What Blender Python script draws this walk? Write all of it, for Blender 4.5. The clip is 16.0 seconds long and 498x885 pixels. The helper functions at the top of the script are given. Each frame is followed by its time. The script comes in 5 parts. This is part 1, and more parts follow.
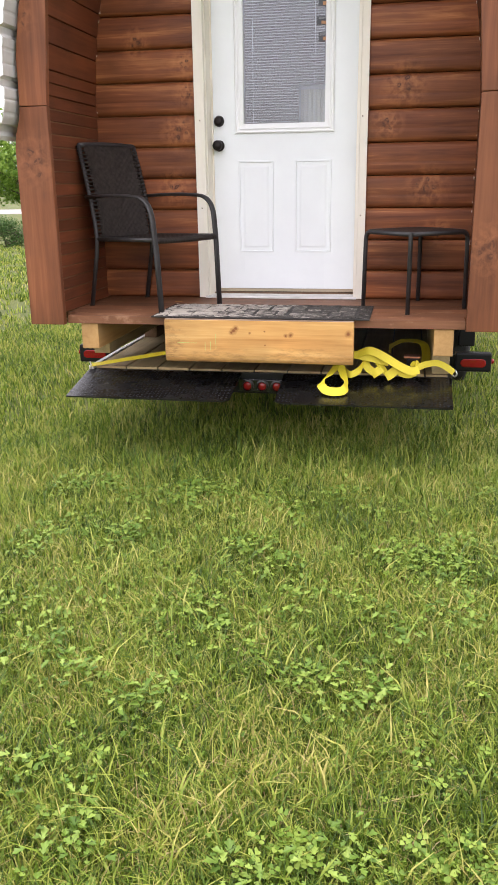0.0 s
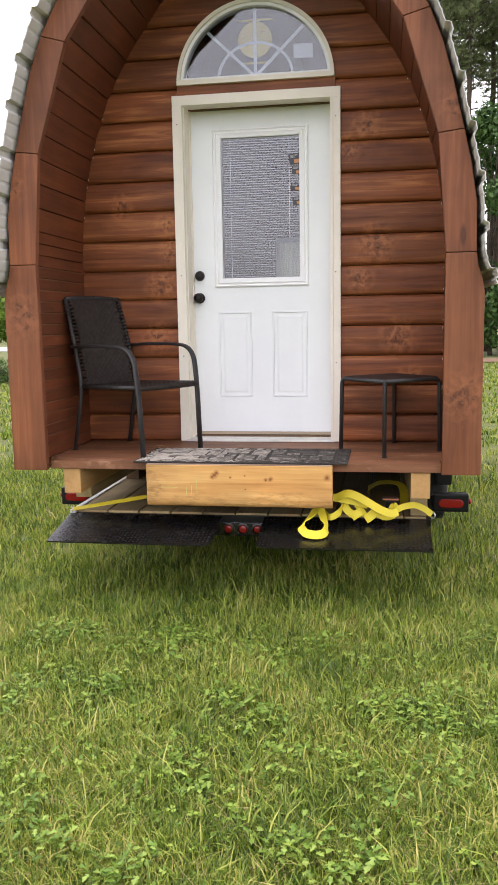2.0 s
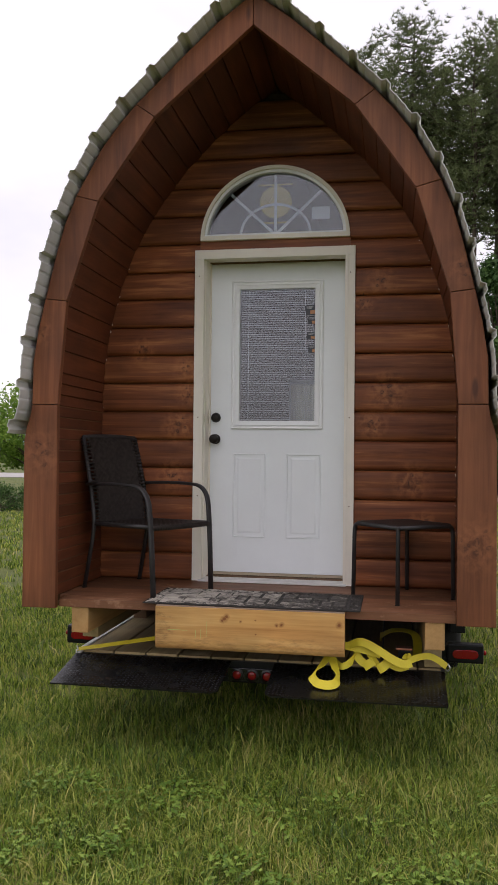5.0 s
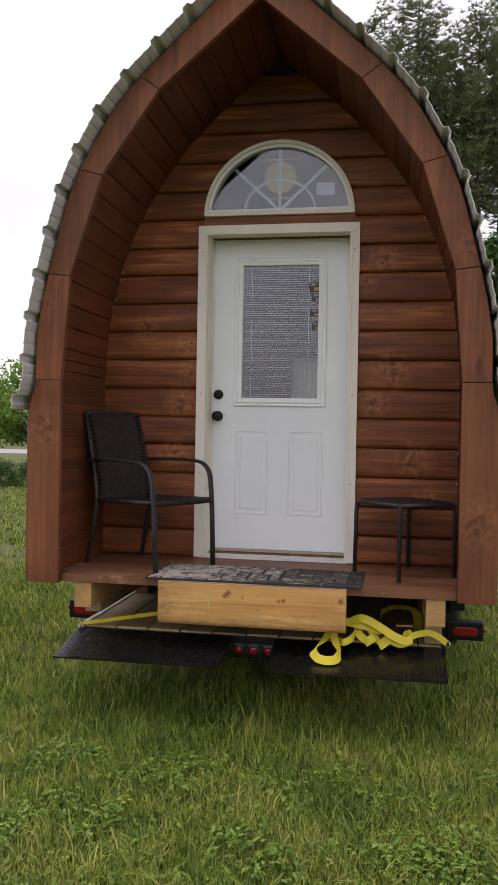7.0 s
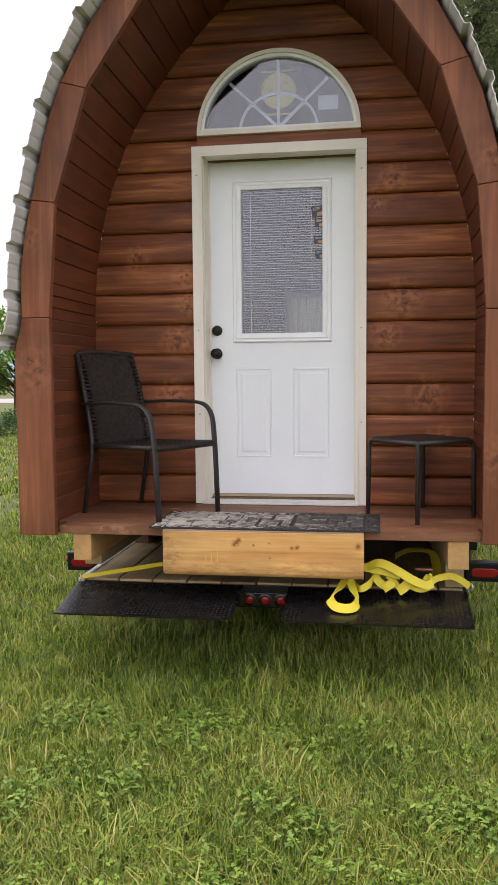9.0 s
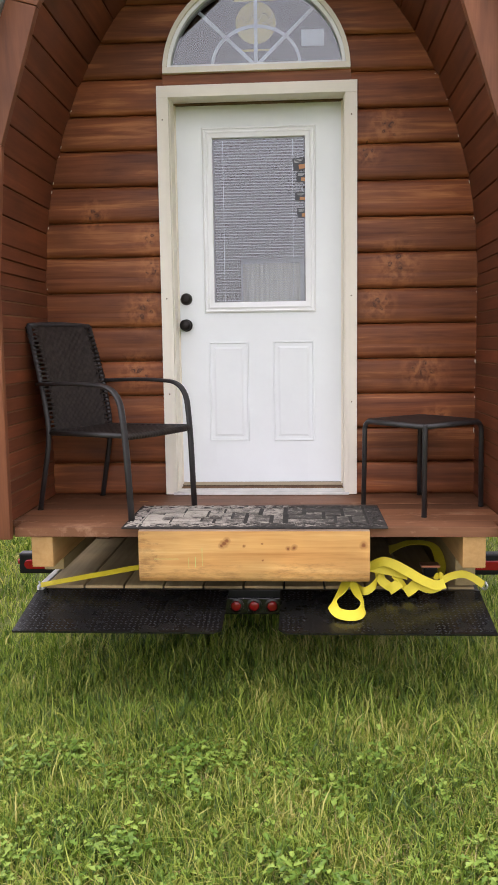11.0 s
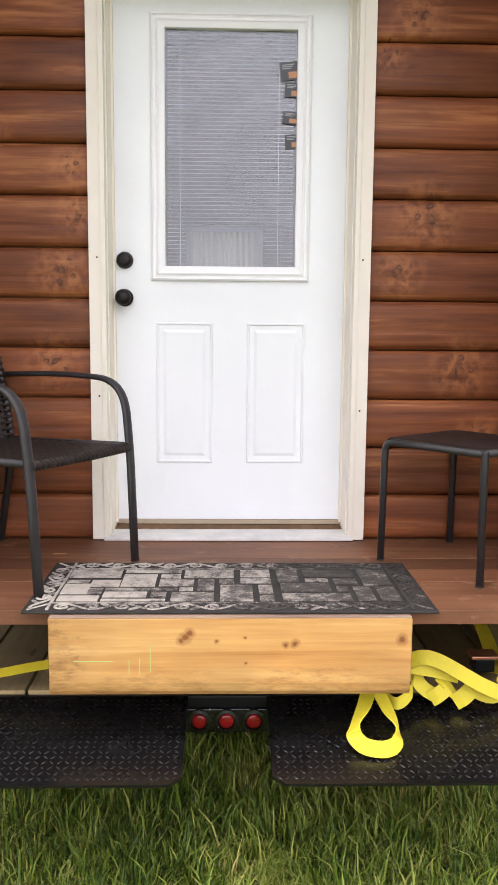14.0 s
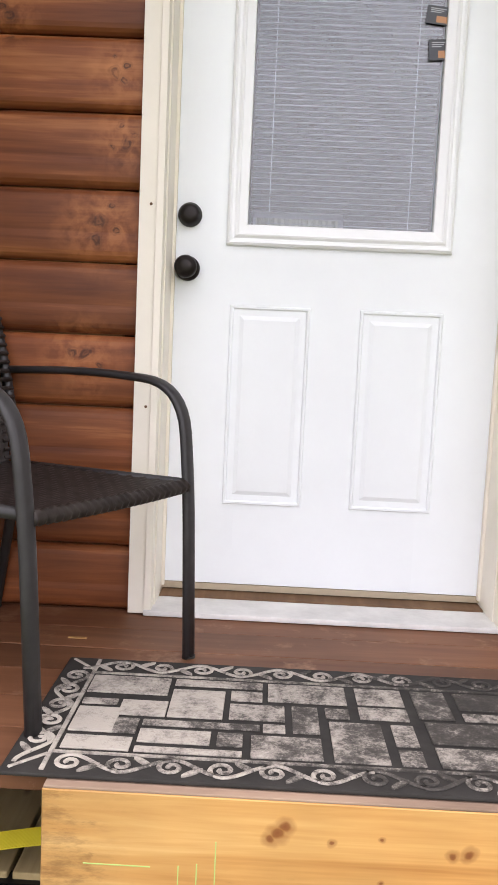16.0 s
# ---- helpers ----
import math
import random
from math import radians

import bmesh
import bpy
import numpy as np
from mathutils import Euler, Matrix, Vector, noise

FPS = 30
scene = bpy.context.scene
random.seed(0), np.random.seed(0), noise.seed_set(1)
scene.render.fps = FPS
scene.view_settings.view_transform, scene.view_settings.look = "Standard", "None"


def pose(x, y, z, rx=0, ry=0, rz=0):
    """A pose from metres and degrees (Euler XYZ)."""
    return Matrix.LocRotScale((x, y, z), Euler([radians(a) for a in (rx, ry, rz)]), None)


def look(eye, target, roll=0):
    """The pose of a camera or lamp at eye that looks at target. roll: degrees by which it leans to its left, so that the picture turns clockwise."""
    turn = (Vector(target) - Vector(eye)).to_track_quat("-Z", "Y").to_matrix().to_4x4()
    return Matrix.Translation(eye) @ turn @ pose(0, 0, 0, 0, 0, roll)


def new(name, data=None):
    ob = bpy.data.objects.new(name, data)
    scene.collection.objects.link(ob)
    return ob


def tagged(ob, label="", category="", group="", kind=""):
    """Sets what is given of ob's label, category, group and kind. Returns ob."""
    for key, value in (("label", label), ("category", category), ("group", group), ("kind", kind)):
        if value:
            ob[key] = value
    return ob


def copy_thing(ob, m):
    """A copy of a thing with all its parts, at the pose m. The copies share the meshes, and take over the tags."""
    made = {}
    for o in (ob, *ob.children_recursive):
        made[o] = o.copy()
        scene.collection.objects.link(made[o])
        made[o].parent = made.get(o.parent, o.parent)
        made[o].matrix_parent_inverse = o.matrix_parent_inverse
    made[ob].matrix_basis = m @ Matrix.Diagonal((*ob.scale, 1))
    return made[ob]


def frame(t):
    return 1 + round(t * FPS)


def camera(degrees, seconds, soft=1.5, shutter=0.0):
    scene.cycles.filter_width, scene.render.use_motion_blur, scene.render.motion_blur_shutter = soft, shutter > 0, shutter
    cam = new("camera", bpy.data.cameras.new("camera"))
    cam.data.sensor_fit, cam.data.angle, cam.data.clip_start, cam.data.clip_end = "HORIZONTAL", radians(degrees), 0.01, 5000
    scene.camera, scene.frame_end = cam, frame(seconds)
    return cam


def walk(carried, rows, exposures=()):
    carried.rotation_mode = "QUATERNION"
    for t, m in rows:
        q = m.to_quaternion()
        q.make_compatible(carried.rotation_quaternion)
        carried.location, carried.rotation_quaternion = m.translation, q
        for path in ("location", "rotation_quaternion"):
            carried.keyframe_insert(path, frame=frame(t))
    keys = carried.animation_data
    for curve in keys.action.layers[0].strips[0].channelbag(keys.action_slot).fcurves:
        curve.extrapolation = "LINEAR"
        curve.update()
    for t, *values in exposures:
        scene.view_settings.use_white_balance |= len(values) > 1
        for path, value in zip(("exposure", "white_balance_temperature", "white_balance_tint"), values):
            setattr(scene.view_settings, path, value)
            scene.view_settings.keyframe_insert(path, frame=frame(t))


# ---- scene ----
cam = camera(33.7, 16.0)
PATH = [
    (0, (0.776, -5.177, 1.48), (0.418, -3.302, 0.884), -0.8),
    (0.5, (0.766, -5.175, 1.489), (0.404, -3.295, 0.91), -0.7),
    (1, (0.763, -5.174, 1.501), (0.418, -3.275, 0.976), -0.9),
    (1.5, (0.769, -5.179, 1.514), (0.424, -3.258, 1.077), -0.7),
    (2, (0.788, -5.194, 1.559), (0.465, -3.241, 1.27), -1.0),
    (2.5, (0.784, -5.203, 1.592), (0.471, -3.232, 1.469), -0.7),
    (3, (0.786, -5.211, 1.605), (0.474, -3.236, 1.582), -0.6),
    (3.5, (0.773, -5.21, 1.618), (0.456, -3.235, 1.652), -0.1),
    (4, (0.767, -5.209, 1.63), (0.445, -3.236, 1.691), 0.1),
    (4.5, (0.762, -5.208, 1.625), (0.426, -3.237, 1.671), 0.4),
    (7, (0.738, -5.215, 1.614), (0.397, -3.245, 1.59), 1.0),
    (7.5, (0.721, -5.204, 1.606), (0.397, -3.232, 1.549), 1.0),
    (8, (0.699, -5.18, 1.597), (0.378, -3.209, 1.47), 0.6),
    (8.2, (0.679, -5.144, 1.591), (0.348, -3.177, 1.443), 0.3),
    (10.3, (0.317, -4.576, 1.577), (0.13, -2.592, 1.401), -1.3),
    (10.5, (0.277, -4.537, 1.586), (0.115, -2.553, 1.392), -0.8),
    (11, (0.213, -4.416, 1.608), (0.09, -2.434, 1.373), -0.8),
    (11.5, (0.213, -4.178, 1.583), (0.07, -2.194, 1.381), -1.5),
    (12, (0.164, -3.955, 1.556), (0.133, -1.986, 1.206), 0.5),
    (12.5, (0.063, -3.74, 1.565), (0.005, -1.754, 1.341), -1.8),
    (13, (-0.006, -3.561, 1.588), (0.044, -1.584, 1.295), -0.3),
    (13.5, (-0.003, -3.335, 1.591), (0.057, -1.353, 1.335), -0.5),
    (14, (-0.013, -3.091, 1.586), (0.043, -1.109, 1.324), 0.5),
    (14.5, (-0.084, -2.836, 1.572), (0.03, -0.855, 1.32), 0.1),
    (15, (-0.118, -2.627, 1.573), (0.023, -0.656, 1.266), -0.2),
    (15.5, (-0.134, -2.34, 1.551), (-0.116, -0.356, 1.3), 0.7),
    (16, (-0.174, -2.11, 1.513), (-0.215, -0.123, 1.284), 2.6),
]
EXPOSURES = [(t, stops, 6500, 20) for t, stops in ((0, 0.92), (1.5, 0.95), (2, 0.8), (2.5, 0.65), (3, 0.42), (3.5, 0.1), (4, -0.16), (4.5, -0.28), (7, -0.2), (7.5, -0.06), (8, 0.16), (10.3, 0.6), (11, 0.74), (12.5, 0.95), (14, 1.02), (16, 1.0))]
walk(cam, [(t, look(eye, target, roll)) for t, eye, target, roll in PATH], EXPOSURES)

# ---- world, sun, exposure ----
SKY = bpy.data.worlds.new("overcast_sky")
scene.world = SKY
SKY.use_nodes = True
_n, _l = SKY.node_tree.nodes, SKY.node_tree.links
_sky = _n.new("ShaderNodeTexSky")
_sky.sky_type = "NISHITA"
_sky.sun_disc = False
_sky.sun_elevation, _sky.sun_rotation = radians(79), radians(78)
_sky.air_density, _sky.dust_density = 1.0, 4.0
_cloud = _n.new("ShaderNodeMix")
_cloud.data_type = "RGBA"
_cloud.inputs[0].default_value = 0.8
_dir = _n.new("ShaderNodeTexCoord")
_flat = _n.new("ShaderNodeMapping")
_flat.inputs["Scale"].default_value = (1.0, 1.0, 2.2)
_l.new(_dir.outputs["Generated"], _flat.inputs["Vector"])
_puff = _n.new("ShaderNodeTexNoise")
_puff.inputs["Scale"].default_value, _puff.inputs["Detail"].default_value, _puff.inputs["Roughness"].default_value = 2.6, 5.0, 0.55
_l.new(_flat.outputs[0], _puff.inputs["Vector"])
_deck = _n.new("ShaderNodeMapRange")
for _k, _v in ((1, 0.34), (2, 0.66), (3, 0.90), (4, 1.16)):
    _deck.inputs[_k].default_value = _v
_l.new(_puff.outputs["Fac"], _deck.inputs[0])
_axis = _n.new("ShaderNodeSeparateXYZ")
_l.new(_dir.outputs["Generated"], _axis.inputs[0])
_rise = _n.new("ShaderNodeMapRange")  # an overcast sky is brighter overhead than at the horizon
for _k, _v in ((1, 0.0), (2, 1.0), (3, 1.1), (4, 1.18)):
    _rise.inputs[_k].default_value = _v
_l.new(_axis.outputs[2], _rise.inputs[0])
_lum = _n.new("ShaderNodeMath")
_lum.operation = "MULTIPLY"
_l.new(_deck.outputs[0], _lum.inputs[0])
_l.new(_rise.outputs[0], _lum.inputs[1])
_tint = _n.new("ShaderNodeVectorMath")
_tint.operation = "SCALE"
_tint.inputs[0].default_value = (10.2, 10.25, 10.35)
_l.new(_lum.outputs[0], _tint.inputs["Scale"])
_l.new(_tint.outputs[0], _cloud.inputs[7])
_l.new(_sky.outputs[0], _cloud.inputs[6])
_l.new(_cloud.outputs[2], _n["Background"].inputs[0])
_n["Background"].inputs[1].default_value = 0.125
SUN = bpy.data.lights.new("sun", "SUN")
SUN.energy, SUN.angle, SUN.color = 2.0, radians(35), (1.0, 0.96, 0.9)
SUN_OB = new("sun", SUN)
SUN_OB.matrix_basis = look((-1.4, 0.3, 7.4), (0, 0, 0))


# ---- materials ----
def material(name, rough=0.6, metal=0.0, color=None, spec=None):
    m = bpy.data.materials.new(name)
    m.use_nodes = True
    b = m.node_tree.nodes["Principled BSDF"]
    b.inputs["Roughness"].default_value = rough
    b.inputs["Metallic"].default_value = metal
    if color:
        b.inputs["Base Color"].default_value = (*color, 1)
    if spec is not None:
        b.inputs["Specular IOR Level"].default_value = spec
    return m


def node(m, kind, links=None, **values):
    n = m.node_tree.nodes.new(kind)
    for key, value in values.items():
        if key == "operation":
            n.operation = value
        elif key == "data_type":
            n.data_type = value
        elif key == "blend_type":
            n.blend_type = value
        elif key == "feature":
            n.feature = value
    for key, value in (links or {}).items():
        if isinstance(value, bpy.types.NodeSocket):
            m.node_tree.links.new(value, n.inputs[key])
        else:
            n.inputs[key].default_value = value
    return n


def bsdf(m):
    return m.node_tree.nodes["Principled BSDF"]


def wire(m, a, b):
    m.node_tree.links.new(a, b)


def coords(m, scale, shift=True):
    """Object coordinates, moved at random from object to object, scaled."""
    tc = node(m, "ShaderNodeTexCoord")
    out = tc.outputs["Object"]
    if shift:
        info = node(m, "ShaderNodeObjectInfo")
        rnd = node(m, "ShaderNodeMath", {0: info.outputs["Random"], 1: 37.0}, operation="MULTIPLY")
        out = node(m, "ShaderNodeVectorMath", {0: out, 1: rnd.outputs[0]}, operation="ADD").outputs[0]
    return node(m, "ShaderNodeMapping", {"Vector": out, "Scale": scale}).outputs[0]


def ramp(m, fac, stops):
    r = node(m, "ShaderNodeValToRGB", {"Fac": fac})
    e = r.color_ramp.elements
    while len(e) < len(stops):
        e.new(0.5)
    for el, (p, c) in zip(e, stops):
        el.position, el.color = p, (*c, 1)
    return r.outputs[0]


def noise_fac(m, vec, scale, detail=4.0, rough=0.55, dist=0.0):
    return node(m, "ShaderNodeTexNoise", {"Vector": vec, "Scale": scale, "Detail": detail, "Roughness": rough, "Distortion": dist}).outputs["Fac"]


def mixed(m, fac, a, b, blend="MIX"):
    n = node(m, "ShaderNodeMix", data_type="RGBA", blend_type=blend)
    for k, v in ((0, fac), (6, a), (7, b)):
        if isinstance(v, bpy.types.NodeSocket):
            wire(m, v, n.inputs[k])
        else:
            n.inputs[k].default_value = v if k == 0 else (*v, 1)
    return n.outputs[2]


def bump(m, height, strength=0.3, distance=0.003):
    b = node(m, "ShaderNodeBump", {"Height": height, "Strength": strength, "Distance": distance})
    wire(m, b.outputs[0], bsdf(m).inputs["Normal"])


def math_node(m, op, a, b=0.0, c=0.0):
    return node(m, "ShaderNodeMath", {0: a, 1: b, 2: c}, operation=op).outputs[0]


def wood(name, stops, grain, rough=0.5, knots=(), knot_plane="xz", random_knots=0.0, knot_dark=(0.06, 0.02, 0.01), wear=None, wobble=0.05, knot_strength=0.8, weathered=None):
    """Sawn wood: grain is the axis along which the fibres run. knots: places and radii on the face."""
    m = material(name, rough, spec=0.35)
    along = {"x": (0.7, 9, 9), "y": (9, 0.7, 9), "z": (9, 9, 0.7)}[grain]
    fine = {"x": (2.2, 55, 55), "y": (55, 2.2, 55), "z": (55, 55, 2.2)}[grain]
    vec = coords(m, along)
    g = noise_fac(m, vec, 1.6, 5, 0.6, 0.8)
    f = noise_fac(m, coords(m, fine), 1.0, 3)
    blot = noise_fac(m, coords(m, (2.2, 2.2, 2.2)), 1.0, 3)
    fac = math_node(m, "ADD", math_node(m, "MULTIPLY", g, 0.66), math_node(m, "MULTIPLY", f, 0.34))
    col = ramp(m, fac, stops)
    col = mixed(m, 0.75, col, ramp(m, blot, [(0.25, (0.5, 0.5, 0.5)), (0.5, (0.9, 0.9, 0.9)), (0.75, (1.25, 1.2, 1.15))]), "MULTIPLY")
    info = node(m, "ShaderNodeObjectInfo")
    tone = ramp(m, info.outputs["Random"], [(0.0, (0.78, 0.76, 0.74)), (0.5, (1.0, 1.0, 1.0)), (1.0, (1.18, 1.14, 1.1))])
    col = mixed(m, 0.8, col, tone, "MULTIPLY")
    mask = None
    if random_knots:
        ks = {"x": (1.3, 4.5, 4.5), "y": (4.5, 1.3, 4.5), "z": (4.5, 4.5, 1.3)}[grain]
        v = node(m, "ShaderNodeTexVoronoi", {"Vector": coords(m, ks), "Scale": 1.0})
        mask = ramp(m, v.outputs["Distance"], [(random_knots * 0.5, (1, 1, 1)), (random_knots, (0, 0, 0))])
    if knots:
        tc = node(m, "ShaderNodeNewGeometry").outputs["Position"]
        wob = node(m, "ShaderNodeTexNoise", {"Vector": tc, "Scale": 20.0, "Detail": 4.0})
        off = node(m, "ShaderNodeVectorMath", {0: wob.outputs["Color"], 1: (wobble, wobble, wobble)}, operation="MULTIPLY").outputs[0]
        tc = node(m, "ShaderNodeVectorMath", {0: tc, 1: off}, operation="ADD").outputs[0]
        halo = None
        for n_knot, (a, b, r) in enumerate(knots):
            # a cluster of small dark eyes round each knot's middle
            eyes = [(0.0, 0.0, r)]
            if r > 0.022:
                t = n_knot * 2.4
                eyes = [(r * q * math.cos(t + w), r * q * 1.1 * math.sin(t + w), r * e) for q, w, e in ((0.35, 0.0, 0.48), (0.8, 1.9, 0.36), (0.95, 3.6, 0.30), (1.4, 5.0, 0.22))]
            flat = node(m, "ShaderNodeVectorMath", {0: tc, 1: (1, 0, 1) if knot_plane == "xz" else (1, 1, 0)}, operation="MULTIPLY").outputs[0]
            for ea, eb, er in eyes:
                c = (a + ea + wobble / 2, 0, b + eb + wobble / 2)
                d = node(m, "ShaderNodeVectorMath", {0: flat, 1: c}, operation="DISTANCE").outputs["Value"]
                k = ramp(m, math_node(m, "DIVIDE", d, er * 2.0), [(0.0, (1, 1, 1)), (0.2, (0.9, 0.9, 0.9)), (0.34, (0.45, 0.45, 0.45)), (0.48, (0.35, 0.35, 0.35)), (0.7, (0, 0, 0))] if r <= 0.022 else [(0.0, (0.75, 0.75, 0.75)), (0.14, (0.5, 0.5, 0.5)), (0.26, (1, 1, 1)), (0.38, (0.85, 0.85, 0.85)), (0.5, (0.2, 0.2, 0.2)), (0.6, (0.35, 0.35, 0.35)), (0.75, (0, 0, 0))])
                if r > 0.022:
                    k = math_node(m, "MULTIPLY", k, ramp(m, noise_fac(m, tc, 45.0, 3, 0.6), [(0.36, (0.3, 0.3, 0.3)), (0.58, (1, 1, 1))]))
                mask = k if mask is None else math_node(m, "MAXIMUM", mask, k)
            if r > 0.022:
                d = node(m, "ShaderNodeVectorMath", {0: flat, 1: (a + wobble / 2, 0, b + wobble / 2)}, operation="DISTANCE").outputs["Value"]
                k = ramp(m, math_node(m, "DIVIDE", d, r * 3.6), [(0.35, (1, 1, 1)), (1.0, (0, 0, 0))])
                halo = k if halo is None else math_node(m, "MAXIMUM", halo, k)
        if halo is not None:
            col = mixed(m, math_node(m, "MULTIPLY", math_node(m, "MULTIPLY", halo, ramp(m, noise_fac(m, tc, 26.0, 3), [(0.38, (0, 0, 0)), (0.62, (1, 1, 1))])), 0.42), col, tuple(min(1.0, c * 1.25) for c in stops[-1][1]))
    if mask is not None:
        col = mixed(m, math_node(m, "MULTIPLY", mask, knot_strength), col, knot_dark)
    if wear:
        w = noise_fac(m, coords(m, (6, 6, 6)), 1.0, 6, 0.7)
        col = mixed(m, ramp(m, w, [(0.56, (0, 0, 0)), (0.68, (0.8, 0.8, 0.8))]), col, wear)
    if weathered:
        # grey-brown staining that creeps in from a cut end and along the lower edge
        end, low, tone = weathered
        xyz = node(m, "ShaderNodeSeparateXYZ", {0: node(m, "ShaderNodeNewGeometry").outputs["Position"]})
        blur = noise_fac(m, coords(m, (5, 14, 14)), 1.0, 6, 0.7)
        spread = math_node(m, "MULTIPLY_ADD", blur, 0.55, -0.22)
        a = math_node(m, "SUBTRACT", math_node(m, "SUBTRACT", xyz.outputs[0], end), spread)
        a = ramp(m, a, [(0.0, (0.55, 0.55, 0.55)), (0.02, (0.2, 0.2, 0.2)), (0.09, (0, 0, 0))])
        b = math_node(m, "SUBTRACT", math_node(m, "SUBTRACT", xyz.outputs[2], low), math_node(m, "MULTIPLY", spread, 0.6))
        b = ramp(m, b, [(0.0, (0.45, 0.45, 0.45)), (0.04, (0, 0, 0))])
        speck = ramp(m, noise_fac(m, coords(m, (10, 38, 38)), 1.0, 6, 0.75), [(0.42, (0, 0, 0)), (0.62, (1, 1, 1))])
        col = mixed(m, math_node(m, "MULTIPLY", math_node(m, "MAXIMUM", a, b), speck), col, tone)
    wire(m, col, bsdf(m).inputs["Base Color"])
    bump(m, fac, 0.35, 0.002)
    return m


def painted(name, color, rough=0.4, dirt=0.12, scale=3.0, relief=0.1):
    m = material(name, rough, color=color)
    d = noise_fac(m, coords(m, (scale, scale, scale)), 1.0, 6, 0.65)
    low = tuple(c * (1 - dirt) for c in color)
    wire(m, ramp(m, d, [(0.3, low), (0.65, color)]), bsdf(m).inputs["Base Color"])
    fine = noise_fac(m, coords(m, (60, 60, 60)), 1.0, 3)
    bump(m, fine, relief, 0.001)
    wire(m, ramp(m, d, [(0.3, (rough + 0.12,) * 3), (0.7, (rough,) * 3)]), bsdf(m).inputs["Roughness"])
    return m


STAIN = [(0.3, (0.098, 0.027, 0.009)), (0.43, (0.172, 0.050, 0.0165)), (0.55, (0.250, 0.080, 0.026)), (0.67, (0.46, 0.18, 0.064))]
LOG_KNOTS = [(-0.87, 2.30, 0.03), (-0.62, 1.80, 0.04), (-0.56, 2.02, 0.03), (-0.66, 1.47, 0.038), (-0.58, 2.18, 0.028), (0.73, 2.02, 0.045), (0.63, 1.82, 0.032), (0.88, 1.46, 0.042), (0.68, 2.72, 0.036), (0.57, 2.60, 0.028), (0.95, 1.2, 0.03)]
M_LOG = wood("stained_log", STAIN, "x", 0.5, LOG_KNOTS, wobble=0.04, knot_strength=0.9)
M_SIDE = wood("stained_board", [(0.3, (0.10, 0.026, 0.0095)), (0.5, (0.145, 0.04, 0.0145)), (0.7, (0.20, 0.058, 0.021))], "y", 0.6, random_knots=0.08)
M_RIB = wood("stained_rib", [(0.26, (0.10, 0.031, 0.012)), (0.5, (0.195, 0.066, 0.026)), (0.74, (0.30, 0.115, 0.048))], "z", 0.5,
             [(-1.19, 1.62, 0.05), (1.20, 1.17, 0.05), (1.13, 1.16, 0.03), (1.13, 2.6, 0.035), (-1.2, 2.3, 0.03)], random_knots=0.09)
M_DECK = wood("stained_deck", [(0.2, (0.13, 0.05, 0.025)), (0.5, (0.21, 0.09, 0.043)), (0.8, (0.30, 0.14, 0.075))], "x", 0.55, wear=(0.36, 0.2, 0.12))
M_PINE = wood("raw_pine", [(0.33, (0.40, 0.19, 0.055)), (0.43, (0.52, 0.28, 0.09)), (0.52, (0.58, 0.34, 0.12)), (0.64, (0.66, 0.42, 0.17))], "x", 0.55,
              [(-0.112, 0.747, 0.014), (-0.122, 0.735, 0.017), (-0.134, 0.724, 0.013), (-0.035, 0.722, 0.007), (0.045, 0.735, 0.005), (0.045, 0.66, 0.005), (0.49, 0.73, 0.016), (0.16, 0.714, 0.011), (0.185, 0.718, 0.011)],
              knot_dark=(0.20, 0.06, 0.016), wobble=0.022, knot_strength=0.95, weathered=(-0.505, 0.565, (0.13, 0.06, 0.025)))
M_BLOCK = wood("raw_post", [(0.2, (0.42, 0.22, 0.075)), (0.5, (0.58, 0.34, 0.13)), (0.8, (0.66, 0.44, 0.2))], "y", 0.6, random_knots=0.08, knot_dark=(0.25, 0.1, 0.03))
M_BEAM = wood("aged_beam", [(0.2, (0.09, 0.05, 0.025)), (0.5, (0.16, 0.09, 0.045)), (0.8, (0.24, 0.15, 0.08))], "y", 0.75)
M_PLANK = wood("treated_plank", [(0.2, (0.20, 0.15, 0.072)), (0.5, (0.34, 0.26, 0.13)), (0.8, (0.46, 0.37, 0.21))], "y", 0.75, random_knots=0.06, knot_dark=(0.13, 0.08, 0.04))
M_EDGE = wood("weathered_edge", [(0.2, (0.26, 0.17, 0.12)), (0.5, (0.42, 0.30, 0.22)), (0.8, (0.52, 0.42, 0.32))], "x", 0.7)
M_DOOR = painted("white_door_paint", (0.85, 0.89, 0.905), 0.35, 0.04)
M_CASING = painted("cream_primer", (0.87, 0.82, 0.705), 0.5, 0.05, 7.0)
M_SILL = painted("white_sill", (0.78, 0.77, 0.74), 0.4, 0.25, 9.0)
M_BRONZE = material("dark_bronze", 0.38, 0.6, (0.018, 0.014, 0.013))
M_STEEL = painted("black_steel", (0.007, 0.007, 0.008), 0.34, 0.5, 5.0)
bsdf(M_STEEL).inputs["Specular IOR Level"].default_value = 0.22
M_FLAP = painted("worn_black_plate", (0.007, 0.0068, 0.007), 0.2, 0.5, 9.0)
bsdf(M_FLAP).inputs["Specular IOR Level"].default_value = 0.5
_fk = noise_fac(M_FLAP, coords(M_FLAP, (1, 1, 1), False), 75.0, 2, 0.4)
_big = noise_fac(M_FLAP, coords(M_FLAP, (1, 1, 1), False), 3.0, 2)
_fk = math_node(M_FLAP, "MULTIPLY_ADD", _big, 0.25, _fk)
_base = bsdf(M_FLAP).inputs["Base Color"].links[0].from_socket
